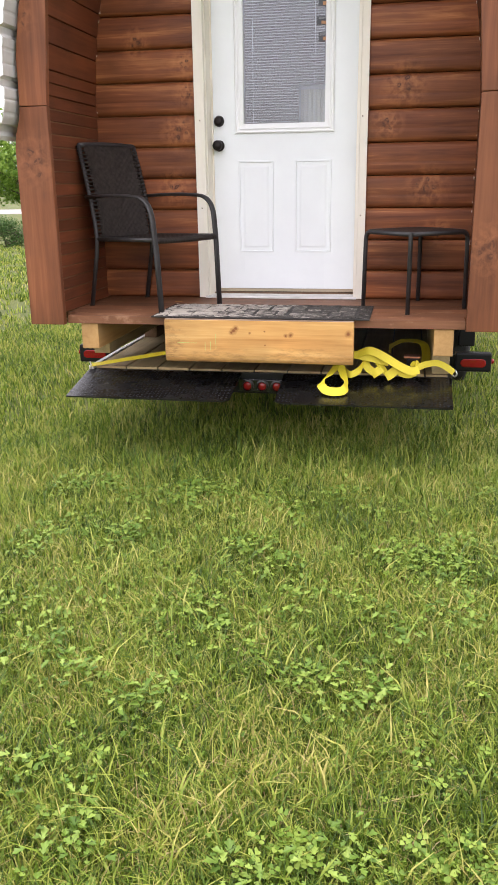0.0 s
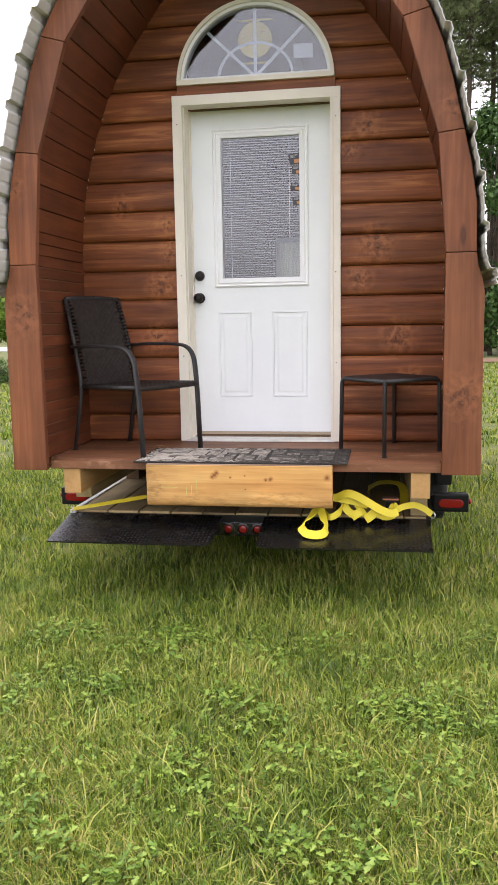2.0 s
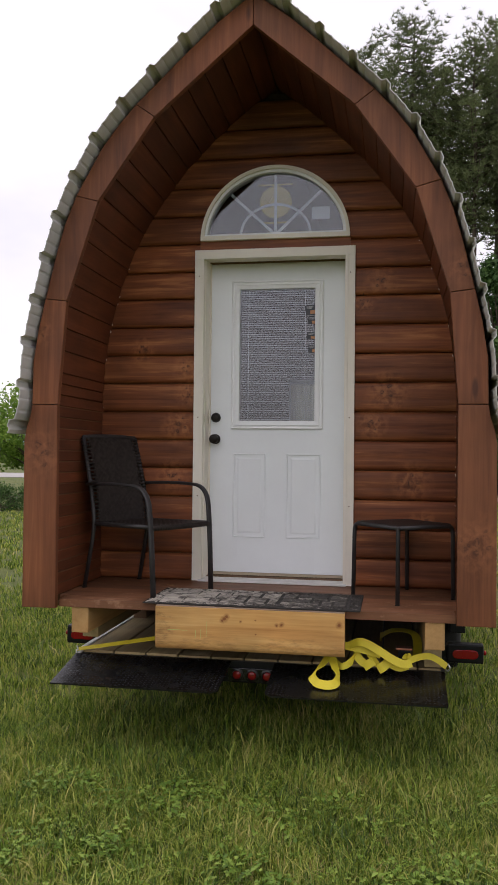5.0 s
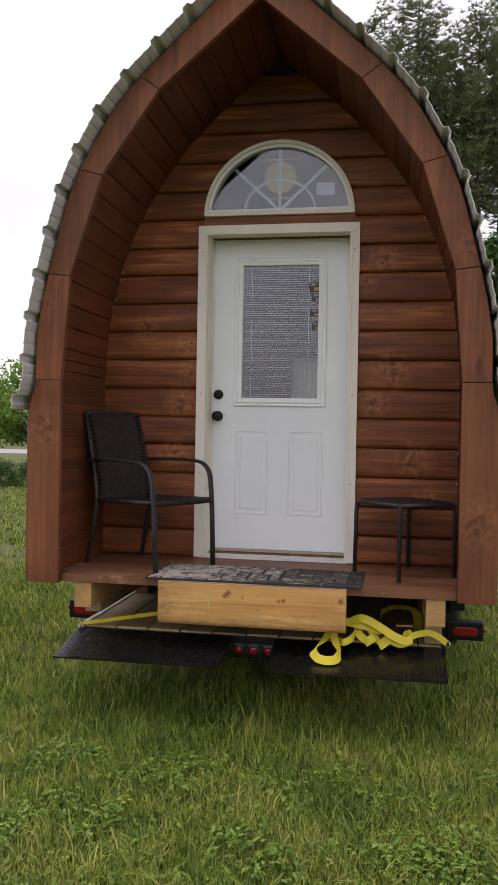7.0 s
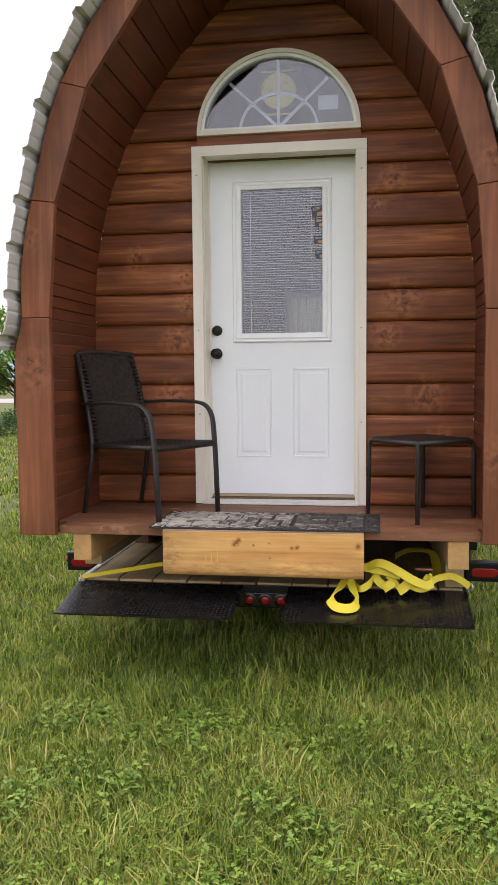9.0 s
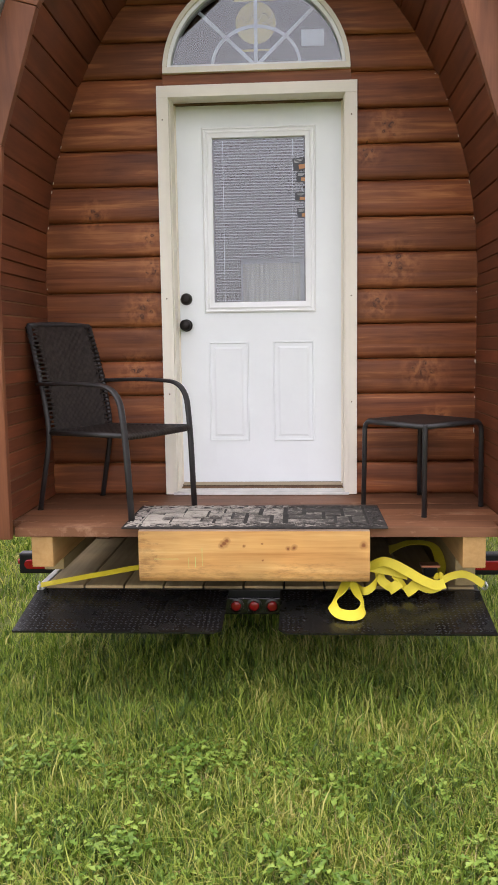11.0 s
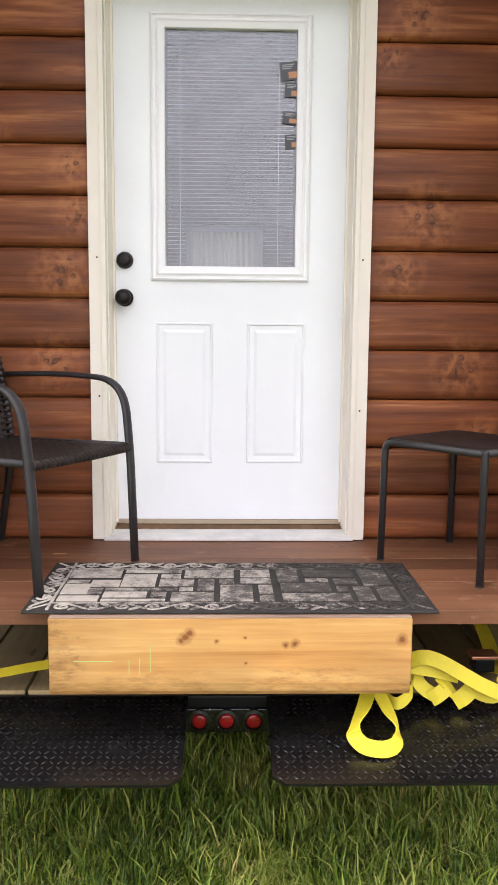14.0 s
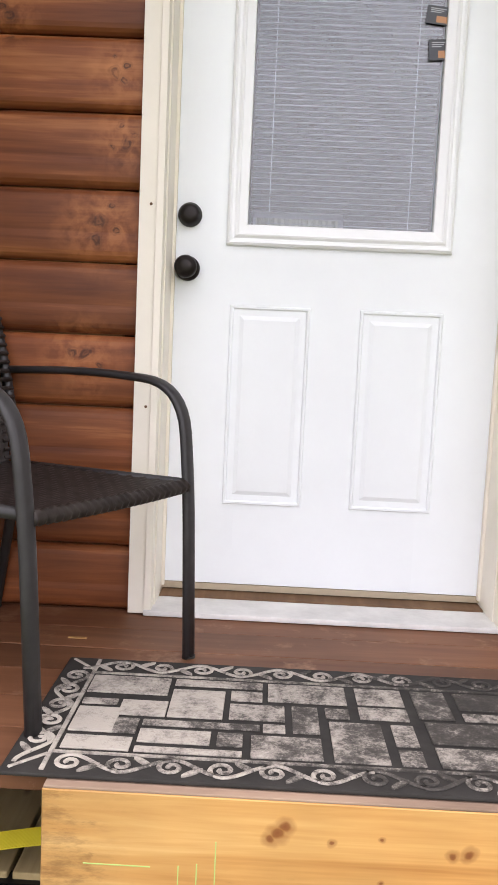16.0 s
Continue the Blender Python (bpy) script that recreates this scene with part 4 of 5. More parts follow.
def scroll(cx, cy, ang, flip):
    """One curl: a spiral that opens into a wave running on to the next."""
    pts = []
    for i in range(24):
        t = i / 23
        r = 0.004 + 0.021 * t
        a = -8.4 * (1 - t) - math.pi / 2
        pts.append(Vector((r * math.cos(a), r * math.sin(a) * flip, 0)))
    for i in range(1, 9):
        t = i / 8
        pts.append(Vector((0.084 * t, flip * (-0.025 + 0.046 * t * t * (3 - 2 * t)), 0)))
    m = Matrix.Translation((cx, cy, top + 0.0012)) @ Matrix.Rotation(ang, 4, "Z")
    return [m @ p for p in pts]


def leaflet(cx, cy, ang):
    m = Matrix.Translation((cx, cy, 0)) @ Matrix.Rotation(ang, 4, "Z")
    pts = [m @ Vector((0.022 * math.cos(t), 0.006 * math.sin(t), 0)) for t in [2 * math.pi * i / 10 for i in range(10)]]
    bm = bmesh.new()
    lo = [bm.verts.new((p.x, p.y, top)) for p in pts]
    hi = [bm.verts.new((p.x, p.y, top + 0.003)) for p in pts]
    bm.faces.new(hi)
    for i in range(10):
        bm.faces.new((lo[i], lo[(i + 1) % 10], hi[(i + 1) % 10], hi[i]))
    return bm


def curls(x0, y0, x1, y1, n):
    a = math.atan2(y1 - y0, x1 - x0)
    for i in range(n):
        t = (i + 0.4) / n
        cx, cy = x0 + (x1 - x0) * t, y0 + (y1 - y0) * t
        f = 1 if i % 2 else -1
        part("border_scroll", tube(bmesh.new(), scroll(cx, cy, a, f), 0.0046, 6, squash=0.6), M_MATBRICK, mat_ob)
        d = Vector((math.cos(a), math.sin(a))) * 0.036 + Vector((-math.sin(a), math.cos(a))) * 0.014 * f
        part("border_leaf", leaflet(cx + d.x, cy + d.y, a - f * 0.7), M_MATBRICK, mat_ob)


curls(MX0 + 0.075, MY0 + 0.04, MX1 - 0.075, MY0 + 0.04, 12)
curls(MX1 - 0.075, MY1 - 0.042, MX0 + 0.075, MY1 - 0.042, 12)
curls(MX0 + 0.038, MY1 - 0.075, MX0 + 0.038, MY0 + 0.075, 5)
curls(MX1 - 0.038, MY0 + 0.075, MX1 - 0.038, MY1 - 0.075, 5)
for x0, y0, x1, y1 in ((MX0, MY0, 1, 1), (MX0, MY1, 1, -1), (MX1, MY0, -1, 1), (MX1, MY1, -1, -1)):
    part("border_line", tube(bmesh.new(), [(x0 + x1 * 0.014, y0 + y1 * 0.014, top + 0.001), (x0 + x1 * 0.066, y0 + y1 * 0.066, top + 0.001)], 0.004, 6, squash=0.6), M_MATBRICK, mat_ob)

# ---- woven armchair ----
chair = thing("patio_armchair", (-0.715, -0.345, DECK_Z), "dark brown woven resin armchair with curved metal arms", "chair")
CM = Matrix.Translation((-0.715, -0.345, DECK_Z)) @ Matrix.Rotation(radians(-29), 4, "Z")


def at_chair(pts):
    return [CM @ Vector(p) for p in pts]


def flat_bar(pts, wide, thin):
    """A flat oval tube, wide across the chair and thin in the plane of its bends."""
    bm = bmesh.new()
    across = (CM.to_3x3() @ Vector((0, 1, 0))).normalized()
    rings = []
    for i, p in enumerate(pts):
        d = (pts[min(i + 1, len(pts) - 1)] - pts[max(i - 1, 0)]).normalized()
        s = (across - d * across.dot(d)).normalized()
        u = d.cross(s)
        rings.append([bm.verts.new(p + s * wide * math.copysign(abs(math.cos(a)) ** 0.75, math.cos(a)) + u * thin * math.copysign(abs(math.sin(a)) ** 0.75, math.sin(a))) for a in [2 * math.pi * j / 14 for j in range(14)]])
    for a, b in zip(rings, rings[1:]):
        for j in range(14):
            bm.faces.new((a[j], a[(j + 1) % 14], b[(j + 1) % 14], b[j]))
    bm.faces.new(rings[0][::-1])
    bm.faces.new(rings[-1])
    bmesh.ops.recalc_face_normals(bm, faces=bm.faces)
    return bm


for w in (-1, 1):
    path = rounded([(0.305, w * 0.245, 0.0), (0.285, w * 0.25, 0.40), (0.255, w * 0.255, 0.63), (-0.02, w * 0.26, 0.645), (-0.285, w * 0.235, 0.635)], 0.12, 8)
    part("front_leg_and_arm", flat_bar(at_chair(path), 0.0185, 0.0098), M_CHAIRTUBE, chair, "bent metal tube", True)
    path = rounded([(-0.31, w * 0.23, 0.0), (-0.225, w * 0.225, 0.39), (-0.27, w * 0.222, 0.62), (-0.355, w * 0.215, 0.925)], 0.1, 6)
    part("back_post", tube(bmesh.new(), at_chair(path), 0.0135, 8), M_CHAIRTUBE, chair, "", True)
    part("seat_rail", tube(bmesh.new(), at_chair([(0.285, w * 0.24, 0.405), (-0.225, w * 0.22, 0.395)]), 0.013, 8), M_CHAIRTUBE, chair, "", True)
    for f, z in ((0.305, 0.0), (-0.31, 0.0)):
        part("rubber_foot", tube(bmesh.new(), at_chair([(f, w * (0.245 if f > 0 else 0.23), 0.0005), (f, w * (0.245 if f > 0 else 0.23), 0.006)]), 0.0155, 10), M_RUBBER, chair)
part("top_rail", tube(bmesh.new(), at_chair([(-0.355 - 0.018 * (1 - (k / 4 - 1) ** 2), -0.215 + 0.43 * k / 8, 0.925 + 0.008 * (1 - (k / 4 - 1) ** 2)) for k in range(9)]), 0.013, 8), M_CHAIRTUBE, chair, "", True)
line = []
for k in range(93):
    v = -0.238 + 0.476 * k / 92
    line.append((0.286 - 0.06 * v * v, v, 0.398 + 0.05 * v * v))
bm = tube(bmesh.new(), at_chair(line), 0.0155, 8)
# strands wound round the edge make it knobbly
for n, vert in enumerate(bm.verts):
    mid = CM @ Vector(line[min(n // 8, 92)])
    vert.co = mid + (vert.co - mid) * ((1.14, 1.05, 0.86, 1.0)[(n // 8 + (n % 8) // 3) % 4])
part("front_rail", bm, M_WEAVE, chair, "woven wrapped edge", True)
part("rear_rail", tube(bmesh.new(), at_chair([(-0.225, -0.22, 0.395), (-0.225, 0.22, 0.395)]), 0.012, 8), M_CHAIRTUBE, chair, "", True)


def woven(surface, nu, nv, amp):
    """A basket weave over a surface given for u and v from 0 to 1, with its normal."""
    bm = bmesh.new()
    for su in (1, -1):
        grid = []
        for i in range(nu * 2 + 1):
            row = []
            for j in range(nv * 2 + 1):
                p, n = surface(i / (nu * 2), j / (nv * 2))
                k = (1 if ((i // 2 + j // 2) % 2) else -1) * (0.35 if (i % 2 == 0 or j % 2 == 0) else 1.0)
                row.append(bm.verts.new(CM @ (p + n * (amp * k + su * 0.002))))
            grid.append(row)
        for a, b in zip(grid, grid[1:]):
            for j in range(len(a) - 1):
                bm.faces.new((a[j], a[j + 1], b[j + 1], b[j]))
    return bm


def seat_surface(u, v):
    sag = 0.012 * math.sin(math.pi * u) * math.sin(math.pi * v)
    return Vector((-0.222 + 0.505 * u, (v - 0.5) * (0.44 + 0.04 * u), 0.402 + 0.006 * u - sag)), Vector((0, 0, 1))


def back_surface(u, v):
    z = 0.405 + 0.52 * u
    f = -0.226 - 0.05 * u - 0.076 * u * u - 0.018 * (1 - (2 * v - 1) ** 2)
    return Vector((f, (v - 0.5) * (0.382 - 0.01 * u), z)), Vector((1, 0, 0.25)).normalized()


part("seat", woven(seat_surface, 26, 24, 0.0036), M_WEAVE, chair, "woven dark resin seat", True)
part("backrest", woven(back_surface, 30, 22, 0.0032), M_WEAVE, chair, "woven dark resin back", True)
for w in (-1, 1):
    bm = bmesh.new()
    for i in range(24):
        p, n = back_surface((i + 0.5) / 24, 0.5 + w * 0.5)
        tube(bm, at_chair([p + Vector((0, -w * 0.014, 0)), p + Vector((0.003, w * 0.014, 0)), p + Vector((0.002, w * 0.034, 0)), p + Vector((-0.016, w * 0.042, 0))]), 0.0056, 5)
    part("edge_binding", bm, M_WEAVE, chair, "strands wrapped round the frame", kind="stuff")

# ---- side table ----
table = thing("side_table", (0.823, -0.30, DECK_Z), "small square black metal side table with bent tube legs", "table")
TC = Vector((0.823, -0.30))
corner = [Vector((TC.x + 0.283 * math.cos(radians(a)), TC.y + 0.283 * math.sin(radians(a)))) for a in (174, 264, 354, 84)]
TH = DECK_Z + 0.425
for i, c in enumerate(corner):
    inw = (TC - c).normalized()
    foot = c - inw * 0.006
    if i in (0, 2):
        # bent legs run on as rails to the two straight legs
        for n1 in (corner[1], corner[3]):
            path = rounded([(foot.x, foot.y, DECK_Z + 0.002), (c.x, c.y, TH), (n1.x, n1.y, TH)], 0.045, 8)
            if n1 is corner[3]:
                path = path[1:]
            part("leg" if n1 is corner[1] else "rail", tube(bmesh.new(), path, 0.0125, 10), M_CHAIRTUBE, table, "", True)
    else:
        part("leg", tube(bmesh.new(), [(foot.x, foot.y, DECK_Z + 0.002), (c.x, c.y, TH + 0.004), (c.x, c.y, TH + 0.009)], 0.0125, 10), M_CHAIRTUBE, table, "", True)
    part("rubber_foot", tube(bmesh.new(), [(foot.x, foot.y, DECK_Z + 0.0005), (foot.x, foot.y, DECK_Z + 0.006)], 0.0132, 10), M_RUBBER, table)
bm = bmesh.new()
grid = []
for i in range(37):
    row = []
    for j in range(37):
        p = corner[0] + (corner[1] - corner[0]) * i / 36 + (corner[3] - corner[0]) * j / 36
        e = min(i, j, 36 - i, 36 - j)
        if e == 0 and (i in (0, 36)) and (j in (0, 36)):
            p = p + (TC - p) * 0.05
        row.append(bm.verts.new((p.x, p.y, TH + 0.011 + 0.004 * min(1, e / 2) + 0.0012 * ((i // 2 + j // 2) % 2))))
    grid.append(row)
for a, b in zip(grid, grid[1:]):
    for j in range(36):
        bm.faces.new((a[j], a[j + 1], b[j + 1], b[j]))
part("tabletop", bm, M_WEAVE, table, "finely woven dark top", True)


# ---- trailer ----
trailer = thing("flatbed_trailer", (0, 1.6, 0.0), "black steel flatbed trailer with wooden planks under the cabin", "trailer")
bed = part("bed_frame", boxed(-1.02, 1.03, -0.58, 4.4, 0.36, 0.425), M_STEEL, trailer)
x = -1.021
while x < 1.0:
    w = min(0.191, 1.03 - x)
    part("plank", boxed(x + 0.004, x + w - 0.004, -0.61 + random.uniform(-0.003, 0.003), 4.4, 0.426, 0.468 + random.uniform(-0.002, 0.002), 0.004), M_PLANK, bed)
    x += 0.1925
part("rear_crossbar", boxed(-1.02, 1.03, -0.63, -0.585, 0.335, 0.455, 0.004), M_STEEL, trailer)
for s, x in ((-1, -1.03), (1, 1.04)):
    part("side_rail", boxed(x - 0.012, x + 0.012, -0.62, 4.4, 0.34, 0.45, 0.003), M_STEEL, trailer)
part("edge_strip", boxed(-1.052, -1.0225, -0.64, 4.4, 0.452, 0.474, 0.003), M_SILL, trailer, "thin white strip along the left bed edge")
light_bar = part("light_bar", boxed(-0.145, 0.13, -0.645, -0.631, 0.345, 0.42, 0.004), M_FLAP, trailer)
for x in (-0.093, -0.007, 0.079):
    lamp = part("marker_lamp", spun(bmesh.new(), [(0.038, 0.0), (0.038, 0.010), (0.028, 0.012), (0.025, 0.004)], (x, -0.645, 0.382), (0, -1, 0), 20), M_FLAP, light_bar)
    part("marker_lens", spun(bmesh.new(), [(0.024, 0.0), (0.023, 0.006), (0.016, 0.009), (0.0, 0.010)], (x, -0.646, 0.382), (0, -1, 0), 20), M_RED, light_bar, "round red lens", True)
# two tread-plate flaps
rng_tread = random.Random(5)
RY0, RZ0, RY1, RZ1 = -0.632, 0.455, -1.02, 0.385
slope = (RZ1 - RZ0) / (RY1 - RY0)


def on_flap(x, y, up=0.0):
    return (x, y, RZ0 + slope * (y - RY0) + up)


for x0, x1, inner in ((-1.05, -0.128, 1), (0.118, 1.045, 0)):
    bm = bmesh.new()
    out = [(x0, RY0), (x1, RY0)]
    if inner:
        out += [(x1, RY1 + 0.03), (x1 - 0.035, RY1), (x0 + 0.004, RY1)]
    else:
        out += [(x1 - 0.004, RY1), (x0 + 0.035, RY1), (x0, RY1 + 0.03)]
    lo = [bm.verts.new(on_flap(x, y, -0.008)) for x, y in out]
    hi = [bm.verts.new(on_flap(x, y)) for x, y in out]
    bm.faces.new(lo[::-1])
    bm.faces.new(hi)
    for i in range(len(out)):
        bm.faces.new((lo[i], lo[(i + 1) % len(out)], hi[(i + 1) % len(out)], hi[i]))
    bmesh.ops.recalc_face_normals(bm, faces=bm.faces)
    flap = part("flap", bm, M_FLAP, trailer, "black tread-plate flap")
    bm = bmesh.new()
    i = 0
    y = RY0 - 0.02
    while y > RY1 + 0.015:
        j = 0
        x = x0 + 0.02
        while x < x1 - 0.02:
            a = radians(45 if (i + j) % 2 else -45)
            d, n = Vector((math.cos(a), math.sin(a), 0)) * 0.0105, Vector((-math.sin(a), math.cos(a), 0)) * 0.0035
            c = Vector((x, y, 0))
            if rng_tread.random() < 0.25:
                d, n = d * 0.6, n * 0.6
            ring = [bm.verts.new(on_flap(p.x, p.y, 0.0002)) for p in (c + d, c + n, c - d, c - n)]
            tip = [bm.verts.new(on_flap(p.x, p.y, 0.0012)) for p in (c + d * 0.45, c - d * 0.45)]
            for f in ((ring[0], ring[1], tip[0]), (ring[1], tip[1], tip[0]), (ring[1], ring[2], tip[1]), (ring[2], ring[3], tip[1]), (ring[3], tip[0], tip[1]), (ring[3], ring[0], tip[0])):
                bm.faces.new(f)
            j += 1
            x += 0.0215
        i += 1
        y -= 0.0215
    part("tread", bm, M_TREAD, flap, "raised diamond tread", kind="stuff")
# tail lamps on brackets
for s in (-1, 1):
    c = 1.2 if s > 0 else -1.22
    tail = part("tail_lamp", boxed(c - 0.108, c + 0.108, -0.1, -0.03, 0.378, 0.494, 0.012), M_STEEL, trailer, "black lamp housing")
    bm = bmesh.new()
    pts = [(c + 0.05 * k + 0.026 * math.cos(t), 0.434 + 0.026 * math.sin(t)) for k, t0 in ((1, -90), (-1, 90)) for t in [radians(t0 + 18 * i) for i in range(11)]]
    prism(bm, pts, -0.112, -0.1, 0.004)
    lens = part("tail_lens", bm, M_RED, tail, "oval red lens")
    bm = bmesh.new()
    for i in range(9):
        box(bm, c - 0.066 + 0.0155 * i, c - 0.064 + 0.0155 * i, -0.1135, -0.1125, 0.413, 0.456)
    part("lens_rib", bm, M_RED, tail, kind="stuff")
    part("side_marker", spun(bmesh.new(), [(0.016, 0.0), (0.014, 0.014), (0.0, 0.02)], (c + s * 0.108, -0.065, 0.44), (s, 0, 0), 14), M_RED, tail, "small amber-red marker", True)
    part("lamp_bracket", boxed(*sorted((s * 1.03, c - s * 0.1)), -0.05, -0.03, 0.40, 0.47, 0.003), M_STEEL, trailer)
    part("fender_post", boxed(*sorted((s * 1.175, s * 1.29)), 0.95, 1.0, 0.34, 0.74, 0.01), M_STEEL, trailer)
    for y in (1.35, 2.2):
        wheel = part("wheel", spun(bmesh.new(), [(0.20, -0.02), (0.2, 0.12), (0.12, 0.13), (0.0, 0.13)], (s * 1.1, y, 0.34), (s, 0, 0), 24), M_RIM, trailer, "grey steel rim")
        part("tyre", spun(bmesh.new(), [(0.19, 0.0), (0.27, -0.008), (0.325, 0.01), (0.335, 0.035), (0.335, 0.125), (0.325, 0.15), (0.27, 0.168), (0.19, 0.16)], (s * 1.1, y, 0.335), (s, 0, 0), 32), M_TYRE, wheel, "black tyre", True)
    part("fender", boxed(*sorted((s * 1.05, s * 1.29)), 0.96, 2.6, 0.70, 0.72, 0.006), M_STEEL, trailer)

# timber skids that carry the cabin
for x0, x1 in ((-1.02, -0.92), (0.934, 1.036)):
    skid = thing("skid_beam", ((x0 + x1) / 2, 1.4, 0.468), "pale square timber skid under the cabin floor", "beam", "skids under the cabin")
    part("beam", boxed(x0, x1, -0.79, 3.6, 0.607, 0.7505, 0.006), M_BLOCK, skid)
    if x0 < 0:
        part("lower_beam", boxed(x0 + 0.002, x1 - 0.002, -0.62, 3.6, 0.548, 0.6065, 0.004), M_PLANK, skid)
        part("packing_beam", boxed(x0 + 0.004, x1 - 0.004, 0.34, 3.6, 0.4705, 0.5475, 0.004), M_BEAM, skid, "weathered brown packing beam")
    else:
        part("packing_beam", boxed(x0 + 0.004, x1 - 0.004, -0.6, 3.6, 0.4705, 0.606, 0.004), M_PLANK, skid, "weathered brown packing beam")

# ---- yellow straps ----
def smooth_path(pts, n=8):
    pts = [Vector(p) for p in pts]
    ext = [pts[0] * 2 - pts[1]] + pts + [pts[-1] * 2 - pts[-2]]
    out = []
    for a, b, c, d in zip(ext, ext[1:], ext[2:], ext[3:]):
        for i in range(n):
            t = i / n
            out.append(0.5 * ((2 * b) + (c - a) * t + (2 * a - 5 * b + 4 * c - d) * t * t + (3 * b - a - 3 * c + d) * t ** 3))
    return out + [pts[-1]]


def band(pts, sides, width=0.046, n=8):
    path = smooth_path(pts, n)
    dirs = smooth_path(sides, n)
    return ribbon(bmesh.new(), path, dirs, width, 0.0028)


strap = thing("ratchet_strap", (0.3, -0.66, 0.47), "bright yellow webbing strap tangled on the trailer bed", "strap")
UP, FW = (0, 0.25, 1), (0, 1, 0.2)
part("taut_strap", band([(-1.03, -0.655, 0.482), (-0.75, -0.64, 0.53), (-0.5, -0.63, 0.57), (-0.2, -0.62, 0.585), (0.2, -0.62, 0.60), (0.5, -0.64, 0.60)], [(0, 1, 0.3), (0, 1, 0.35), (0, 1, 0.4), (0, 1, 0.6), UP, UP], 0.04), M_STRAP, strap)
SW = [(0.2, 0.4, 0.9), (0.3, 0.4, 0.9), (0.4, 0.4, 0.85), (0.45, 0.4, 0.85), (0.4, 0.4, 0.85), (0.25, 0.4, 0.9), (-0.2, 0.4, 0.9)]
part("webbing", band([(0.530, -0.69, 0.585), (0.585, -0.705, 0.612), (0.631, -0.715, 0.607), (0.688, -0.725, 0.580), (0.765, -0.735, 0.537), (0.828, -0.735, 0.512), (0.868, -0.725, 0.520)], SW, 0.044), M_STRAP, strap)
part("webbing", band([(0.48, -0.68, 0.590), (0.56, -0.70, 0.580), (0.626, -0.704, 0.569), (0.705, -0.70, 0.548)], [(0.05, 0.4, 0.9), (0.1, 0.4, 0.9), (0.2, 0.4, 0.9), (0.25, 0.4, 0.9)], 0.041), M_STRAP, strap)
# the zigzag of flat folds below the long run
part("webbing", band([(0.578, -0.672, 0.565), (0.582, -0.69, 0.530), (0.606, -0.70, 0.505), (0.645, -0.706, 0.484)], [(1, 0.2, 0.3), (0.9, 0.3, 0.5), (0.45, 0.4, 0.8), (0.3, 0.45, 0.85)], 0.043), M_STRAP, strap)
part("webbing", band([(0.617, -0.714, 0.481), (0.640, -0.718, 0.498), (0.668, -0.71, 0.517)], [(-0.5, 0.4, 0.85), (-0.55, 0.4, 0.8), (-0.6, 0.4, 0.75)], 0.046), M_STRAP, strap)
part("webbing", band([(0.640, -0.695, 0.549), (0.665, -0.700, 0.526), (0.690, -0.705, 0.492)], [(0.7, 0.65, 0.35), (0.7, 0.65, 0.3), (0.6, 0.7, 0.3)], 0.036), M_STRAP, strap)
part("webbing", band([(0.692, -0.712, 0.470), (0.720, -0.715, 0.490), (0.757, -0.70, 0.521)], [(-0.75, 0.3, 0.6), (-0.75, 0.3, 0.6), (-0.75, 0.3, 0.6)], 0.05), M_STRAP, strap)
part("webbing", band([(0.752, -0.703, 0.512), (0.772, -0.706, 0.494), (0.81, -0.705, 0.484), (0.85, -0.70, 0.496)], [(0.9, 0.3, 0.4), (0.4, 0.4, 0.85), (0.0, 0.45, 0.9), (-0.2, 0.4, 0.9)], 0.038), M_STRAP, strap)
part("webbing", band([(0.826, -0.705, 0.530), (0.846, -0.700, 0.552), (0.862, -0.70, 0.538), (0.878, -0.705, 0.522)], [(0.7, 0.3, 0.6), (0.9, 0.3, 0.1), (0.8, 0.3, -0.4), (0.6, 0.3, 0.5)], 0.03), M_STRAP, strap)
part("webbing", band([(0.862, -0.71, 0.528), (0.90, -0.69, 0.541), (0.96, -0.665, 0.545), (1.01, -0.66, 0.525), (1.055, -0.67, 0.495)], [UP, UP, UP, (0.3, 0.3, 0.9), (0.5, 0.3, 0.8)], 0.034), M_STRAP, strap)
part("loose_loop", band([(0.455, -0.65, 0.57), (0.402, -0.79, 0.505), (0.356, -0.878, 0.468), (0.372, -0.905, 0.440), (0.407, -0.919, 0.431), (0.446, -0.919, 0.430), (0.476, -0.900, 0.436), (0.486, -0.868, 0.458), (0.465, -0.80, 0.495), (0.425, -0.66, 0.562)],
     [(1, 0.1, 0.2), (0.95, 0.2, 0.4), (0.55, 0.45, 0.7), (0.1, 0.45, 0.9), (0, 0.42, 0.9), (0, 0.42, 0.9), (-0.1, 0.42, 0.9), (-0.3, 0.35, 0.85), (-0.9, 0.2, 0.45), (-1, 0.1, 0.2)], 0.046), M_STRAP, strap)
part("webbing", band([(0.46, -0.70, 0.50), (0.50, -0.76, 0.49), (0.545, -0.74, 0.51), (0.57, -0.69, 0.545)], [(0.3, 0.3, 0.9), UP, UP, (0.3, 0.2, 0.9)], 0.036), M_STRAP, strap)
part("webbing", band([(0.70, 0.05, 0.476), (0.70, -0.1, 0.52), (0.76, -0.2, 0.575), (0.84, -0.22, 0.585), (0.90, -0.25, 0.565), (0.91, -0.38, 0.50), (0.87, -0.5, 0.476)], [FW, FW, FW, FW, (0.4, 0.8, 0.3), (0.9, 0.3, 0.3), (1, 0, 0)], 0.05), M_STRAP, strap)
ratchet = part("ratchet", boxed(0.80, 0.865, -0.56, -0.49, 0.50, 0.545, 0.006, None), M_STEEL, strap, "steel ratchet")
